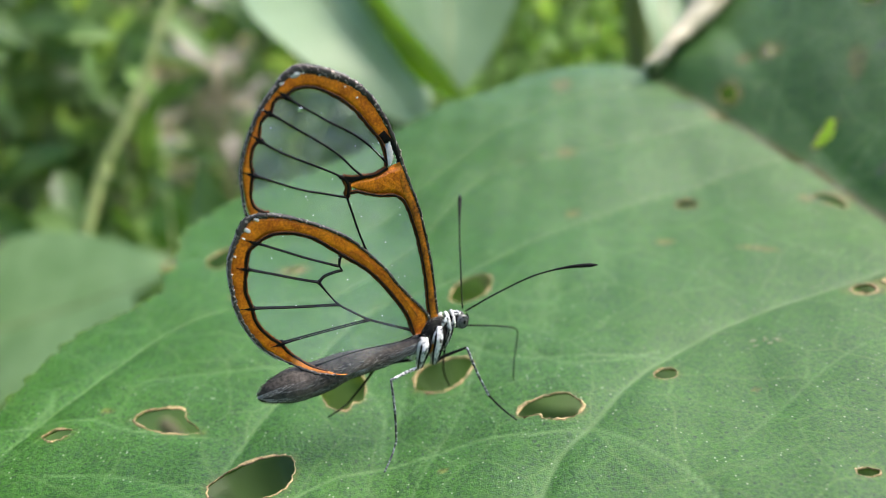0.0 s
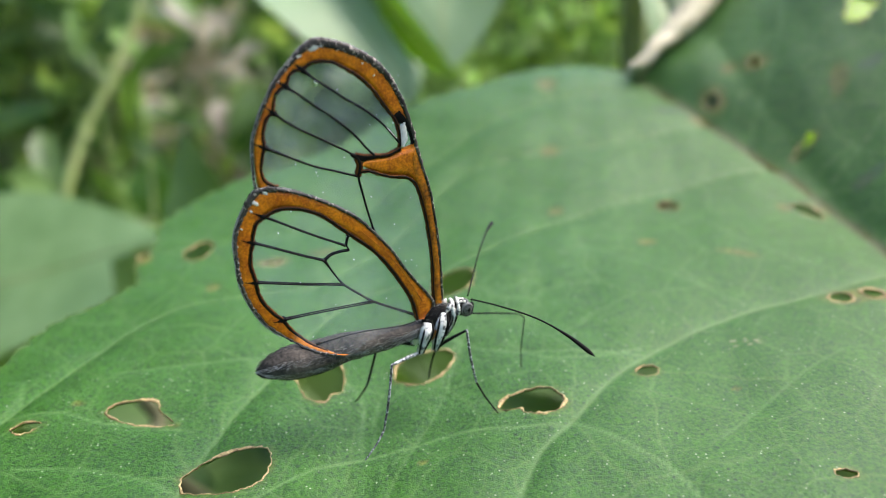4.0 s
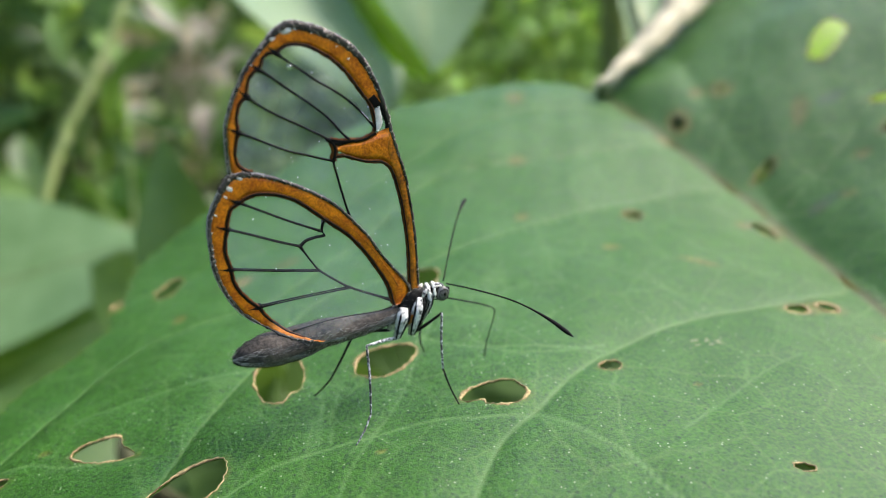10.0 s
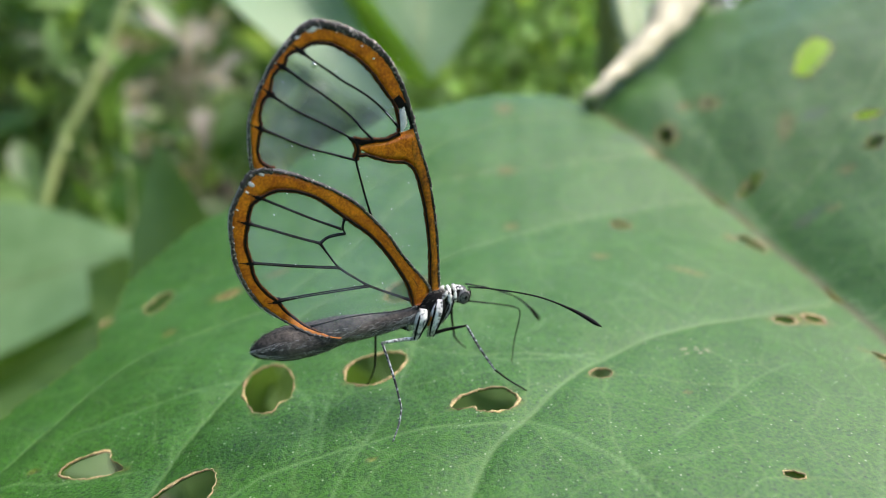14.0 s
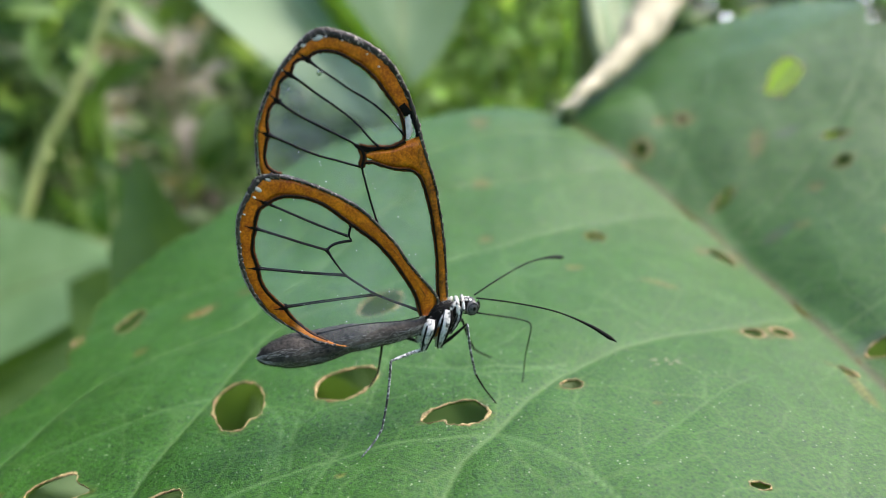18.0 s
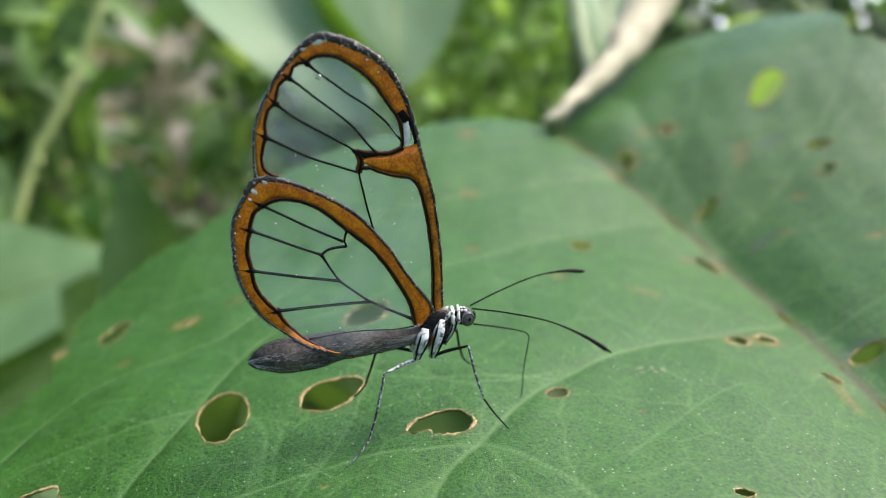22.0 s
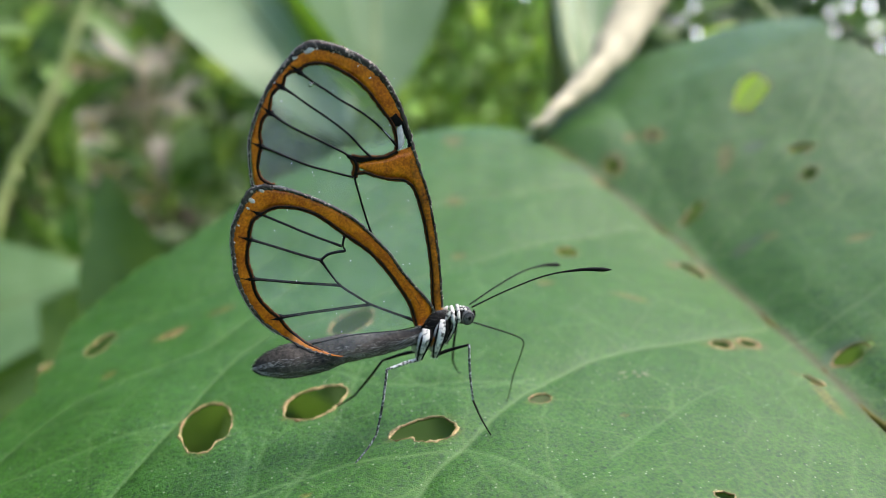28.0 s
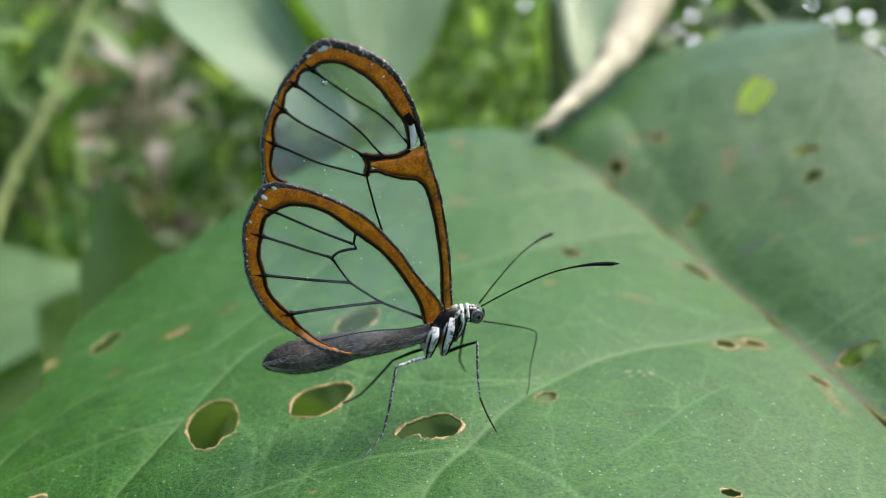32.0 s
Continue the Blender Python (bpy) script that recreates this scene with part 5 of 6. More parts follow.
foliage("lime_bush_shade", "shaded green twigs behind the bright bush", 300, (-0.05, 0.75), (0.12, 0.5), (0.9, 1.2), (0.03, 0.06), (0.3, 0.5), FERN_LEAF, 16)
foliage("shaded_foliage", "shaded green leaves behind the large leaf", 260, (-0.33, 0.95), (-0.45, -0.05), (0.18, 0.42), (0.04, 0.09), (0.35, 0.6), UNDER_LEAF, 18)
foliage("lower_foliage", "green leaves below the large leaf", 420, (-1.0, 0.7), (-0.7, -0.3), (0.2, 0.45), (0.04, 0.09), (0.35, 0.6), UNDER_LEAF, 17)

# unseen crown added to block sky light overhead, left open ahead and to the right
r = random.Random(21)
verts, faces = [], []
for k in range(0, 2150, 2):
    p = Vector((r.uniform(-2.6, 1.2), r.uniform(-1.5, 3.2), r.uniform(2.1, 2.7))) if k < 900 else Vector((r.uniform(-1.6, 1.3), r.uniform(1.5, 3.0), r.uniform(2.2, 2.7))) if k < 1350 else Vector((r.uniform(-2.4, 0.6), r.uniform(0.5, 2.6), r.uniform(2.1, 2.6)))
    # opening in the added crown lets sky light reach the large leaf
    if p.x > -0.3 and p.y > 0.2 or p.x > -0.9 and p.y > 1.2:
        continue
    size = r.uniform(0.18, 0.34)
    way = Vector((r.uniform(-1, 1), r.uniform(-1, 1), r.uniform(-0.5, 0.2))).normalized() * size
    v, f = leaf_shape(p, p + way, size * r.uniform(0.4, 0.6), (r.uniform(-0.4, 0.4), r.uniform(-0.4, 0.4), 1), 0.2, 0.1, 4)
    faces += [tuple(i + len(verts) for i in q) for q in f]
    verts += v
tree = thing("tree", "unseen forest tree, added so its dark leafy crown blocks sky light", "tree")
part("crown", mesh_of("crown", verts, faces, SKY_BLOCK_LEAF, scale=1.0), tree, "dark green leafy crown that blocks sky light")
stem(tree, [(-2.15, 0.2, -0.02), (-2.12, 0.22, 0.15), (-2.1, 0.2, 1.0), (-2.0, 0.3, 1.8), (-1.9, 0.35, 2.45)], 0.11, 0.06, BARK, "trunk")
for end in ((-0.6, -1.0, 2.5), (0.9, -0.3, 2.55), (-1.2, 2.6, 2.5), (0.2, 1.9, 2.55), (1.5, 2.6, 2.5), (-2.3, -1.2, 2.5), (-0.2, 0.7, 2.6)):
    way = Vector(end) - Vector((-2.0, 0.3, 1.8))
    stem(tree, [(-2.0, 0.3, 1.8), Vector((-2.0, 0.3, 1.8)) + way * 0.45 + Vector((0, 0, 0.22)), end], 0.045, 0.012, BARK, "limb")

# forest backdrop in the distance; its unseen sides and back are added sky blockers
verts, faces = [], []
for i in range(73):
    a = 2 * math.pi * i / 72 - math.pi
    # low edge admits sky ahead and to the right; tall elsewhere to block it
    opening = float(smooth(-0.9, -0.5, a)) * float(smooth(1.5, 1.1, a))
    behind = float(smooth(2.0, 2.5, abs(a)))
    top = 3.4 - 2.2 * opening - 1.5 * behind
    for k in range(13):
        r = 3.0 + 0.25 * noise.noise((math.sin(a) * 3, math.cos(a) * 3, k * 0.7))
        verts.append((r * math.sin(a), r * math.cos(a), -0.02 + top * k / 12 + (0.25 * noise.noise((math.sin(a) * 9, math.cos(a) * 9, 1.0)) if k == 12 else 0)))
for i in range(72):
    for k in range(12):
        faces.append((i * 13 + k, i * 13 + k + 1, i * 13 + k + 14, i * 13 + k + 13))
tagged(new("backdrop", mesh_of("backdrop", verts, faces, FOREST, scale=1.0)), "dark green forest backdrop, with unseen tall sides that block sky light", "forest", "", "structure")
# small glowing blobs ahead of the undergrowth stand in for sky between trees
SKY_GLOW, _, _, sky_glow_shader = material("sky_glow_blob", (0.9, 0.95, 1.0), 0.6)
sky_glow_shader.inputs["Emission Color"].default_value = (0.92, 0.97, 1.0, 1)
sky_glow_shader.inputs["Emission Strength"].default_value = 2.6
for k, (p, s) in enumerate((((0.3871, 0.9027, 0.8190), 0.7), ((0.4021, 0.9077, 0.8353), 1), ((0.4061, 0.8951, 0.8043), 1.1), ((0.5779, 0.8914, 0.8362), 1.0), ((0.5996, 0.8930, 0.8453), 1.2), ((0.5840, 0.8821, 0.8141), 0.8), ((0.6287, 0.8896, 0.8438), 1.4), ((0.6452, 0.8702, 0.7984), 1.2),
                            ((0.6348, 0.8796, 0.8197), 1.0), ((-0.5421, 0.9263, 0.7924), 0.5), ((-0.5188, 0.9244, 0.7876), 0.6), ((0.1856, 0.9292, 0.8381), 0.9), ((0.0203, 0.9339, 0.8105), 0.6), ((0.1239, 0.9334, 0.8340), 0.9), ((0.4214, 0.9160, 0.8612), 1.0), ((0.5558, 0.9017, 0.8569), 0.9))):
    gap = tagged(new("sky_glow_blob", mesh_of("sky_glow_blob", *ellipsoid((0, 0, 0), (0.0022 * s, 0.001, 0.0019 * s), None, 6, 10), SKY_GLOW, scale=1.0)), "small glowing blob standing in for sky between trees", "sky gap", "", "structure")
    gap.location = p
me = mesh_of("ground", [(-300, -300, 0), (300, -300, 0), (300, 300, 0), (-300, 300, 0)], [(0, 1, 2, 3)], SOIL, scale=1.0)
tagged(new("ground", me), "dark forest floor", "ground", "", "structure")



# ---- movement ----
def blended(rows, t):
    """The pose between two rows."""
    for (t0, a), (t1, b) in zip(rows, rows[1:]):
        if t <= t1:
            k = min(max((t - t0) / (t1 - t0), 0), 1)
            return Matrix.LocRotScale(a.translation.lerp(b.translation, k), a.to_quaternion().slerp(b.to_quaternion(), k), None)
    return rows[-1][1]


def aim(origin, target, pole):
    """A pose at origin whose x axis points to target and whose z axis leans to pole."""
    x = (Vector(target) - Vector(origin)).normalized()
    y = Vector(pole).cross(x).normalized()
    z = x.cross(y)
    m = Matrix((x, y, z)).transposed().to_4x4()
    m.translation = Vector(origin)
    return m


# where each foot stands on the leaf, u, v, and from when until when
FOOTING = {
    "near_front": [(0, 13.4, 7.2, -43.0), (14, 20.6, 14.8, -41.0), (21.4, 32, 17.0, -43.6)],
    "near_hind": [(0, 3.8, -5.7, -47.5), (5, 13.2, -2.4, -46.8), (13.8, 25.2, 1.8, -45.9), (25.6, 32, 4.3, -44.8)],
    "far_hind": [(0, 2.1, -12.0, -40.5), (2.5, 12.1, -7.2, -39.0), (12.7, 14.8, -0.8, -36.7), (16, 32, 2.3, -35.4)],
    "far_front": [(0, 4.2, 0.5, -36.1), (4.9, 12.3, 4.1, -33.4), (12.9, 14.9, 9.8, -32.1), (15.8, 32, 15.6, -32.5)],
}
# how far the blade's right and left sides lift, in degrees: both sink in the first half
BEND = [
    (0, 9.80, 20.16), (0.5, 10.40, 20.25), (1, 9.33, 21.65), (1.5, 9.40, 22.22), (2, 9.04, 21.53), (2.5, 8.26, 21.12),
    (3, 9.07, 19.30), (3.5, 8.40, 19.02), (5.5, 5.46, 13.69), (6, 4.99, 13.30), (6.5, 5.10, 13.13), (7, 4.92, 12.34),
    (7.5, 5.00, 5.29), (8, 4.53, 4.03), (8.5, 4.54, 3.62), (9, 4.01, 3.15), (9.5, 3.31, 2.71), (10, 3.30, 2.35),
    (10.5, 3.37, 3.02), (11, 4.10, 1.21), (11.5, 3.09, 1.55), (12, 2.81, 0.59), (12.5, 2.68, 0.65), (13, 2.61, 1.55),
    (13.5, 2.46, 1.16), (14, 2.26, 0.20), (14.5, 2.02, 0.47), (16.5, 0.00, 0.00), (32, 0.00, 0.00),
]


def motions():
    leaf_rows = [
        (0, pose(-0.00755, 0.09505, 0.85999, 5.29, -9.36, -1.21)), (0.5, pose(-0.00774, 0.09518, 0.85980, 5.14, -9.54, -1.18)),
        (1, pose(-0.00852, 0.09560, 0.85916, 4.77, -10.44, -1.06)), (1.5, pose(-0.00918, 0.09549, 0.85890, 4.84, -11.12, -0.90)),
        (2, pose(-0.00922, 0.09571, 0.85869, 4.45, -11.17, -0.75)), (2.5, pose(-0.00917, 0.09603, 0.85847, 3.82, -10.87, -0.34)),
        (3, pose(-0.00878, 0.09637, 0.85843, 3.49, -10.37, -0.16)), (3.5, pose(-0.00853, 0.09649, 0.85845, 3.29, -10.02, -0.07)),
        (5.5, pose(-0.00745, 0.09744, 0.85839, 1.79, -8.38, 0.60)), (6, pose(-0.00767, 0.09758, 0.85817, 1.63, -8.61, 0.64)),
        (6.5, pose(-0.00766, 0.09756, 0.85823, 1.77, -8.59, 0.63)), (7, pose(-0.00763, 0.09765, 0.85815, 1.51, -8.51, 0.72)),
        (7.5, pose(-0.00678, 0.09802, 0.85851, 0.88, -7.20, 1.06)), (8, pose(-0.00702, 0.09798, 0.85846, 0.81, -7.25, 1.35)),
        (8.5, pose(-0.00687, 0.09802, 0.85842, 0.64, -7.09, 1.36)), (9, pose(-0.00714, 0.09794, 0.85843, 0.69, -7.35, 1.35)),
        (9.5, pose(-0.00730, 0.09795, 0.85840, 0.63, -7.47, 1.43)), (10, pose(-0.00734, 0.09777, 0.85858, 0.83, -7.51, 1.40)),
        (10.5, pose(-0.00777, 0.09738, 0.85869, 1.39, -8.28, 1.13)), (11, pose(-0.00710, 0.09755, 0.85896, 1.05, -7.14, 1.61)),
        (11.5, pose(-0.00745, 0.09787, 0.85853, 0.48, -7.21, 1.98)), (12, pose(-0.00741, 0.09804, 0.85840, 0.14, -6.82, 2.38)),
        (12.5, pose(-0.00741, 0.09808, 0.85837, 0.15, -6.87, 2.35)), (13, pose(-0.00774, 0.09796, 0.85833, 0.38, -7.65, 1.89)),
        (13.5, pose(-0.00756, 0.09802, 0.85831, 0.25, -7.25, 2.15)), (14, pose(-0.00730, 0.09811, 0.85837, 0.10, -6.77, 2.35)),
        (14.5, pose(-0.00754, 0.09797, 0.85844, 0.35, -7.22, 2.11)), (16.5, pose(-0.00735, 0.09842, 0.85821, -0.32, -6.67, 2.46)),
        (17, pose(-0.00715, 0.09867, 0.85805, -0.63, -6.42, 2.50)), (17.5, pose(-0.00722, 0.09869, 0.85795, -0.76, -6.30, 2.74)),
        (18, pose(-0.00750, 0.09853, 0.85795, -0.65, -6.74, 2.60)), (18.5, pose(-0.00747, 0.09843, 0.85804, -0.63, -6.66, 2.60)),
        (19, pose(-0.00727, 0.09871, 0.85789, -0.84, -6.39, 2.68)), (19.5, pose(-0.00731, 0.09877, 0.85773, -1.11, -6.15, 2.98)),
        (20, pose(-0.00751, 0.09895, 0.85745, -1.39, -6.35, 3.03)), (20.5, pose(-0.00745, 0.09901, 0.85746, -1.39, -6.28, 3.00)),
        (21, pose(-0.00749, 0.09875, 0.85765, -1.07, -6.42, 2.88)), (21.5, pose(-0.00733, 0.09879, 0.85769, -1.31, -6.13, 3.06)),
        (22, pose(-0.00785, 0.09890, 0.85740, -1.34, -6.70, 3.10)), (22.5, pose(-0.00768, 0.09914, 0.85724, -1.80, -6.43, 3.24)),
        (23, pose(-0.00745, 0.09938, 0.85714, -1.87, -6.05, 3.26)), (23.5, pose(-0.00735, 0.09943, 0.85704, -1.94, -6.13, 3.13)),
        (24, pose(-0.00728, 0.09932, 0.85716, -1.90, -6.05, 3.07)), (24.5, pose(-0.00713, 0.09931, 0.85723, -1.87, -5.92, 2.98)),
        (25, pose(-0.00739, 0.09902, 0.85745, -1.37, -6.51, 2.62)), (25.5, pose(-0.00709, 0.09908, 0.85752, -1.47, -6.15, 2.70)),
        (27.5, pose(-0.00704, 0.09902, 0.85759, -1.16, -6.36, 2.33)), (28, pose(-0.00741, 0.09884, 0.85763, -1.04, -6.92, 2.18)),
        (28.5, pose(-0.00682, 0.09913, 0.85764, -1.32, -6.18, 2.19)), (29, pose(-0.00636, 0.09924, 0.85768, -1.46, -5.50, 2.41)),
        (29.5, pose(-0.00638, 0.09910, 0.85776, -1.29, -5.54, 2.35)), (30, pose(-0.00658, 0.09910, 0.85771, -1.43, -5.88, 2.24)),
        (30.5, pose(-0.00662, 0.09909, 0.85771, -1.34, -5.96, 2.20)), (31, pose(-0.00644, 0.09919, 0.85770, -1.48, -5.69, 2.30)),
        (31.5, pose(-0.00718, 0.09893, 0.85766, -1.09, -6.78, 2.02)), (32, pose(-0.00726, 0.09868, 0.85787, -0.79, -7.11, 1.79)),
    ]
    fly_rows = [
        (0, pose(-0.00282, 0.05773, 0.80726, -1.62, -6.51, 23.73)), (0.5, pose(-0.00236, 0.05768, 0.80714, -1.63, -7.08, 22.30)),
        (1, pose(-0.00207, 0.05772, 0.80724, -1.95, -6.34, 21.50)), (1.5, pose(-0.00199, 0.05768, 0.80714, -2.46, -5.87, 20.98)),
        (2, pose(-0.00155, 0.05763, 0.80713, -2.96, -5.92, 20.00)), (2.5, pose(-0.00140, 0.05777, 0.80732, -2.31, -5.43, 19.46)),
        (3, pose(-0.00124, 0.05794, 0.80720, -2.58, -5.45, 19.77)), (3.5, pose(-0.00116, 0.05784, 0.80739, -2.63, -5.69, 20.55)),
        (5.5, pose(-0.00009, 0.05945, 0.80765, -2.30, -5.99, 23.93)), (6, pose(-0.00001, 0.05952, 0.80771, -2.38, -6.23, 24.71)),
        (6.5, pose(0.00000, 0.05961, 0.80777, -1.99, -5.95, 25.09)), (7, pose(-0.00002, 0.05979, 0.80788, -1.68, -6.56, 25.46)),
        (7.5, pose(-0.00015, 0.05955, 0.80804, -2.57, -6.50, 26.46)), (8, pose(-0.00020, 0.05971, 0.80800, -2.31, -7.21, 25.95)),
        (8.5, pose(-0.00004, 0.05952, 0.80802, -2.70, -6.92, 25.47)), (9, pose(0.00017, 0.05933, 0.80817, -1.94, -6.46, 24.15)),
        (9.5, pose(0.00042, 0.05929, 0.80826, -1.66, -6.18, 23.46)), (10, pose(0.00048, 0.05915, 0.80836, -1.53, -6.11, 23.58)),
        (10.5, pose(0.00073, 0.05929, 0.80823, -1.52, -6.78, 23.51)), (11, pose(0.00074, 0.05941, 0.80832, -0.99, -6.70, 21.97)),
        (11.5, pose(0.00067, 0.05931, 0.80847, -1.26, -6.37, 22.34)), (12, pose(0.00108, 0.05890, 0.80859, -2.28, -6.03, 22.23)),
        (12.5, pose(0.00191, 0.05915, 0.80869, -1.59, -6.93, 19.83)), (13, pose(0.00215, 0.05895, 0.80909, 0.31, -5.84, 19.10)),
        (13.5, pose(0.00282, 0.05963, 0.80909, 0.93, -6.15, 17.67)), (14, pose(0.00314, 0.05958, 0.80925, 0.26, -5.85, 17.96)),
        (14.5, pose(0.00351, 0.05968, 0.80958, 0.63, -7.01, 18.16)), (16.5, pose(0.00614, 0.05925, 0.80928, -1.93, -7.00, 13.92)),
        (17, pose(0.00646, 0.05913, 0.80960, -1.99, -5.42, 13.46)), (17.5, pose(0.00654, 0.05904, 0.80967, -2.53, -5.82, 12.48)),
        (18, pose(0.00682, 0.05890, 0.80994, -2.45, -5.71, 13.37)), (18.5, pose(0.00700, 0.05887, 0.81001, -2.46, -5.70, 12.73)),
        (19, pose(0.00704, 0.05913, 0.80996, -2.33, -5.77, 13.05)), (19.5, pose(0.00712, 0.05873, 0.81012, -3.04, -5.89, 14.24)),
        (20, pose(0.00696, 0.05861, 0.81018, -3.23, -5.71, 14.40)), (20.5, pose(0.00679, 0.05866, 0.81019, -3.12, -5.05, 13.64)),
        (21, pose(0.00691, 0.05836, 0.81022, -2.69, -4.23, 12.32)), (21.5, pose(0.00716, 0.05849, 0.81019, -2.14, -3.58, 10.81)),
        (22, pose(0.00747, 0.05831, 0.81015, -3.38, -4.47, 11.32)), (22.5, pose(0.00789, 0.05811, 0.81022, -3.59, -3.82, 10.38)),
        (23, pose(0.00809, 0.05801, 0.81024, -4.32, -3.43, 11.16)), (23.5, pose(0.00853, 0.05810, 0.81022, -3.55, -4.42, 10.48)),
        (24, pose(0.00856, 0.05820, 0.81021, -3.35, -4.48, 10.87)), (24.5, pose(0.00881, 0.05828, 0.81030, -3.76, -4.14, 10.75)),
        (25, pose(0.00884, 0.05841, 0.81033, -3.25, -4.57, 10.75)), (25.5, pose(0.00899, 0.05849, 0.81039, -3.44, -4.86, 9.88)),
        (27.5, pose(0.00961, 0.05882, 0.81065, -2.94, -6.33, 10.40)), (28, pose(0.00959, 0.05892, 0.81063, -2.76, -6.40, 10.76)),
        (28.5, pose(0.00961, 0.05901, 0.81066, -2.18, -5.93, 10.56)), (29, pose(0.00973, 0.05888, 0.81067, -2.78, -5.39, 10.83)),
        (29.5, pose(0.00976, 0.05903, 0.81066, -2.27, -5.80, 10.82)), (30, pose(0.00971, 0.05898, 0.81067, -2.92, -5.58, 10.94)),
        (30.5, pose(0.00979, 0.05901, 0.81072, -2.28, -5.98, 10.59)), (31, pose(0.00983, 0.05889, 0.81074, -2.85, -5.59, 10.82)),
        (31.5, pose(0.00979, 0.05889, 0.81080, -1.42, -6.23, 9.61)), (32, pose(0.00984, 0.05906, 0.81069, -1.18, -6.51, 9.60)),
    ]
    near_antenna = [
        (0, 16.7, -27.1), (0.5, 18.7, -26.7), (1, 13.7, -33.9), (1.5, -5, -37.6), (2, 0.5, -44.1), (2.5, -0.6, -42.9),
        (3, -3.1, -46.6), (3.5, -7.2, -55.4), (5.5, -5.2, -65.6), (6, 0.3, -61.3), (6.5, 3.7, -61.7), (7, 4, -57.2),
        (7.5, 0.9, -55.7), (8, -2.5, -56.8), (8.5, -3.7, -55.5), (9, -4.3, -53.8), (9.5, -4, -56.5), (10, -9, -58.3),
        (10.5, -5.1, -55.5), (11, -3.6, -50.6), (11.5, -3.7, -45.8), (12, -2.3, -44.4), (12.5, -9.3, -52.7), (13, -11.1, -61.4),
        (13.5, -9.4, -55.1), (14, -2.1, -52), (14.5, 1.3, -49), (16.5, -14.1, -38.7), (17, -16.1, -40.6), (17.5, -22.7, -43.3),
        (18, -11.8, -37.5), (18.5, -9.3, -35.6), (19, -5.4, -33.7), (19.5, -2.4, -32.3), (20, -19.1, -41.3), (20.5, -40.3, -61.8),
        (21, -31.1, -50.6), (21.5, -35.1, -54.9), (22, -7.4, -42.4), (22.5, 3.3, -38.5), (23, 5.4, -34.9), (23.5, 11.4, -35),
        (24, 11.6, -31.7), (24.5, 15.3, -36.5), (25, 15.1, -32.8), (25.5, 13.6, -22.6), (27.5, 16.1, -21.4), (28, 15.3, -22.2),
        (28.5, 16.9, -21.8), (29, 16.3, -22.7), (29.5, 16.7, -21.9), (30, 15.4, -22.5), (30.5, 17.2, -21.3), (31, 17.5, -21.8),
        (31.5, 17.8, -20.6), (32, 18.2, -20.9),
    ]
    far_antenna = [
        (0, 42.8, 60.8), (0.5, 43.4, 61.9), (1, 42.8, 63.2), (1.5, 38, 61.4), (2, 29.5, 61.3), (2.5, 29.9, 60.4),
        (3, 32.1, 55.1), (3.5, 22.7, 54.2), (5.5, -5.1, 48.4), (6, -11.7, 51.3), (6.5, 6.7, 51.6), (7, 20.8, 49.4),
        (7.5, 22, 52.5), (8, 20.9, 50.7), (8.5, 22.9, 49.8), (9, 25.1, 51), (9.5, 22.3, 51.5), (10, 18.6, 52.2),
        (10.5, 14.7, 53.3), (11, 17.9, 56.8), (11.5, 20.1, 51.8), (12, 21.3, 47.7), (12.5, 13, 50.4), (13, 4.5, 37.4),
        (13.5, -38.2, 16), (14, -39, 16.1), (14.5, 1, 36.1), (16.5, 15.9, 40.9), (17, 1.1, 31.3), (17.5, -42.1, 7.5),
        (18, 0.1, 22.6), (18.5, 10.5, 28), (19, 13.3, 32.8), (19.5, 17.3, 34.9), (20, 15.6, 27.4), (20.5, -28.6, -8.8),
        (21, -0.4, 8), (21.5, -13.6, -0.6), (22, 5, 7.5), (22.5, 10.4, 12.2), (23, 14.7, 12), (23.5, 15.5, 17.2),
        (24, 16.6, 15), (24.5, 16.3, 15.8), (25, 10.2, 17.7), (25.5, 12.8, 21.9), (27.5, 8.5, 24.7), (28, 1, 22.9),
        (28.5, -0.5, 24.7), (29, 8.3, 25.3), (29.5, 10.2, 25.5), (30, 11.3, 25.4), (30.5, 13.7, 25.9), (31, 15.2, 28.2),
        (31.5, 15, 28.9), (32, 15.8, 31.5),
    ]
    tongue = [
        (0, -63.2), (1, -62.6), (2, -62.2), (3, -66.7), (3.5, -56.1), (5.5, -72.6),
        (6, -76.1), (7, -63), (8, -71.9), (9, -74.1), (10, -68.6), (11, -68.3),
        (12, -63), (13, -66.5), (14, -62.4), (16.5, -55), (17, -64.1), (18, -62.9),
        (19, -54.9), (20, -66.8), (21, -62.2), (22, -60.1), (23, -61.2), (25, -58.4),
        (28, -71.5), (30, -64), (32, -62.8),
    ]
    walk(leaf, leaf_rows)
    for strip, blade in blades.items():
        if strip:
            rows = [(t, bend_pose(strip, right, left)) for t, right, left in BEND]
            walk(blade, [(t, Matrix.Translation(m.translation * MM) @ m.to_3x3().to_4x4()) for t, m in rows])
    walk(butterfly, fly_rows)
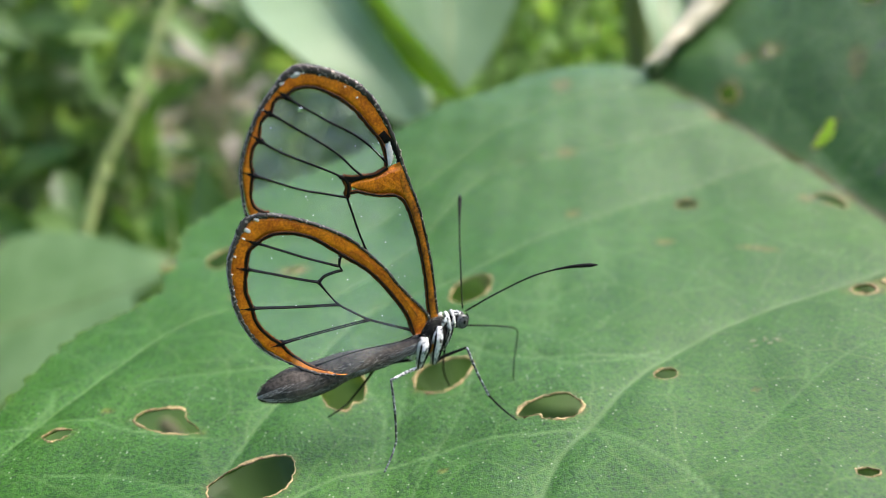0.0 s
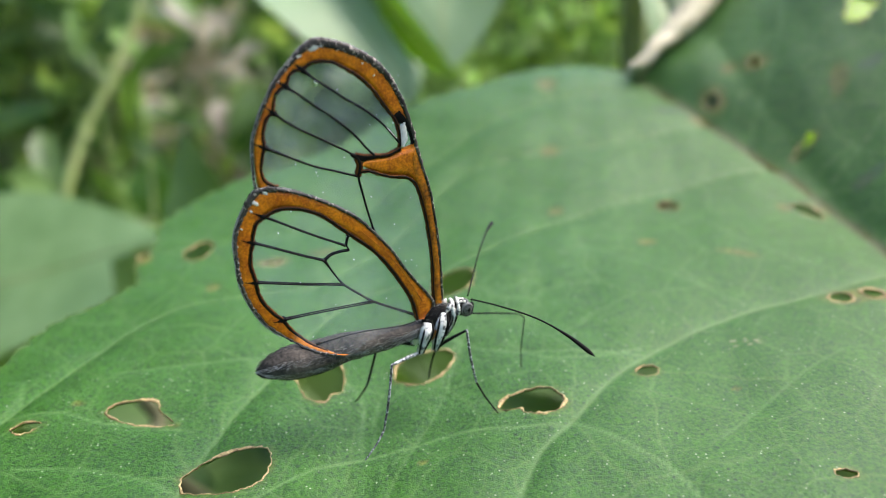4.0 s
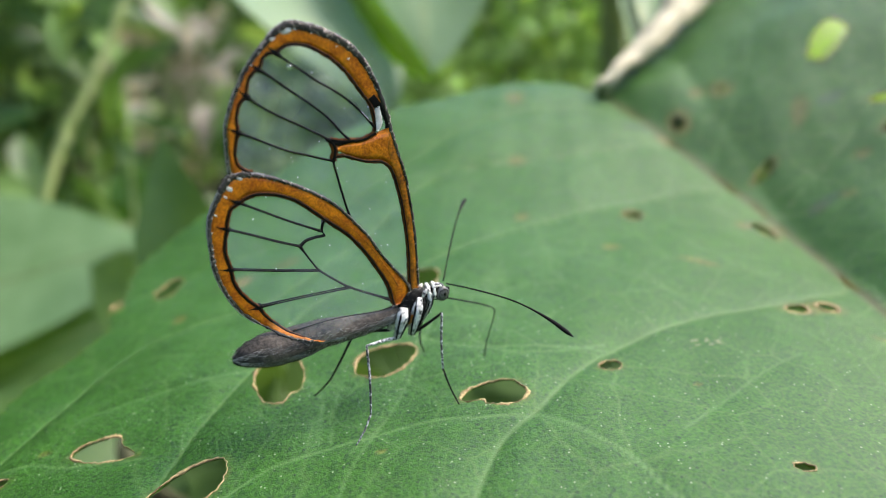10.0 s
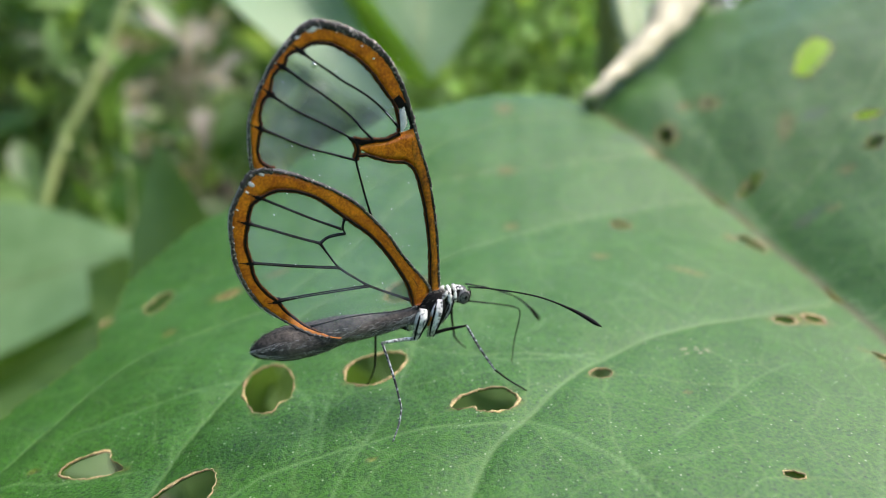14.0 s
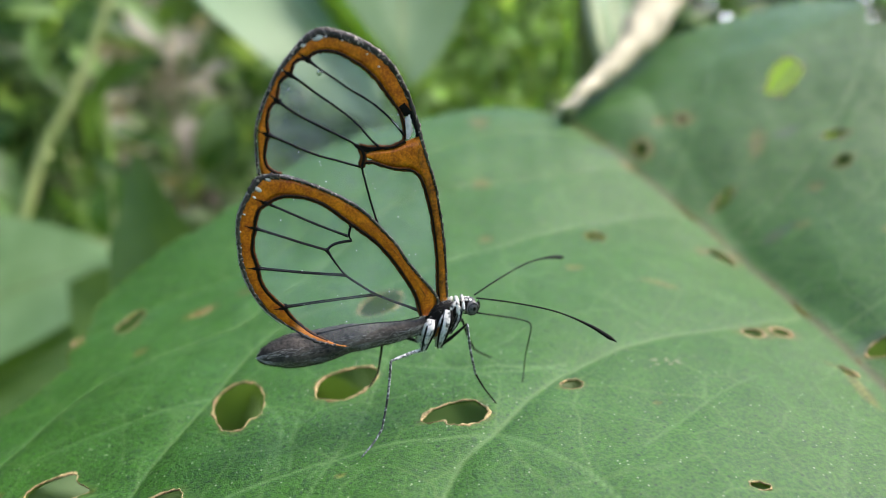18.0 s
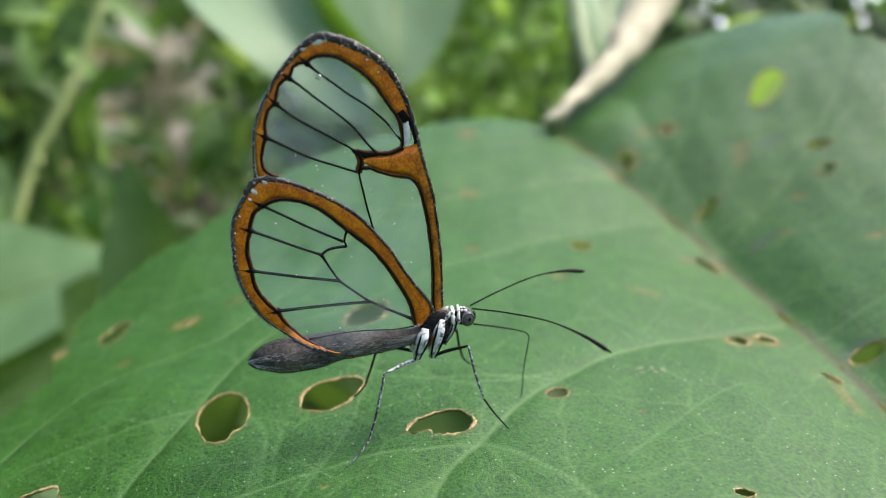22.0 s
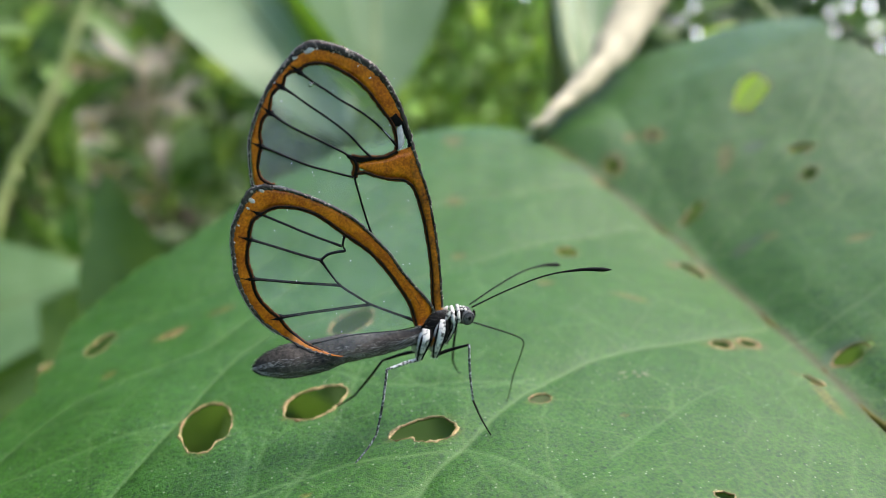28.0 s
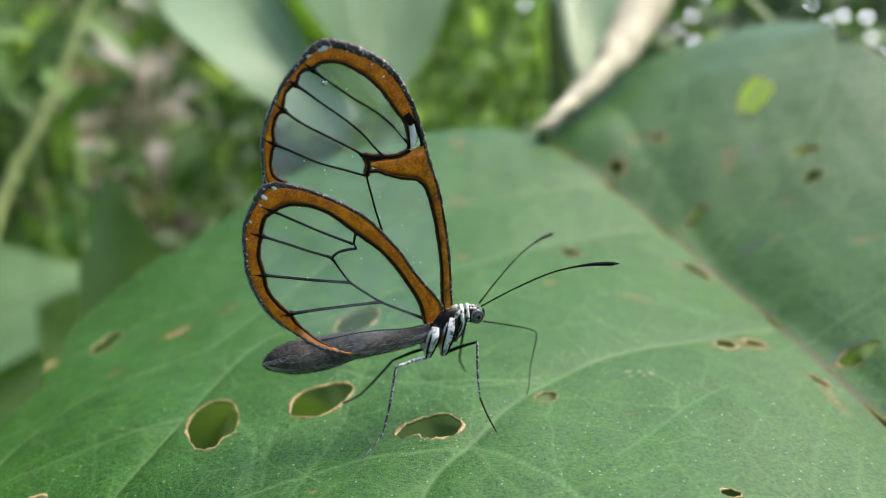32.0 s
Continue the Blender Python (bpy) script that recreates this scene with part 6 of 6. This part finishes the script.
    walk(near_feeler, [(t, pose(*(c * MM for c in ANTENNA_NEAR), 0, -a, b)) for t, a, b in near_antenna])
    walk(far_feeler, [(t, pose(*(c * MM for c in ANTENNA_FAR), 0, -a, b)) for t, a, b in far_antenna])
    walk(tongue_part, [(t, pose(*(c * MM for c in TONGUE), 0, -a, 0)) for t, a in tongue])
    for key, steps in FOOTING.items():
        hip, upper, lower, fore = LEGS[key]
        hip = Vector(hip)
        times = sorted({t for t, _ in fly_rows} | {t for a, b, _, _ in steps for t in (a, b) if t > 0} | {(a[1] + b[0]) / 2 for a, b in zip(steps, steps[1:])})
        thigh, shank = [], []
        for t in times:
            lift = 0.0
            for k, (start, end, u, v) in enumerate(steps):
                if start <= t <= end:
                    spot = Vector((u, v, local_height(u, v) + 0.06))
                    break
                if k + 1 < len(steps) and end < t < steps[k + 1][0]:
                    nxt = steps[k + 1]
                    w = (t - end) / (nxt[0] - end)
                    u, v = u + (nxt[2] - u) * w, v + (nxt[3] - v) * w
                    spot = Vector((u, v, local_height(u, v) + 1.8 * math.sin(math.pi * w)))
                    break
            lifts = [float(np.interp(t, [row[0] for row in BEND], [row[k] for row in BEND])) for k in (1, 2)]
            spot = bend_pose(int(strip_of(spot.x, spot.y)), *lifts) @ spot
            there = blended(fly_rows, t).inverted() @ (blended(leaf_rows, t) @ (spot * MM)) / MM
            reach = there - hip
            far = min(reach.length, (upper + lower) * 0.995)
            way = reach.normalized()
            bend = (upper ** 2 + far ** 2 - lower ** 2) / (2 * upper * far)
            bend = math.acos(min(max(bend, -1), 1))
            out = Vector((0.9, math.copysign(0.25, hip.y), 0.75)) if fore else Vector((-0.9, 0.4, 0.6)) if hip.y > 0 else Vector((-0.9, -0.4, -0.1))
            out = (out - way * out.dot(way)).normalized()
            knee = hip + (way * math.cos(bend) + out * math.sin(bend)) * upper
            thigh.append((t, aim(hip * MM, knee * MM, out)))
            shank.append((t, aim(knee * MM, (knee + (there - knee).normalized() * lower) * MM, out)))
        walk(legs[key][0], thigh)
        walk(legs[key][1], shank)


motions()
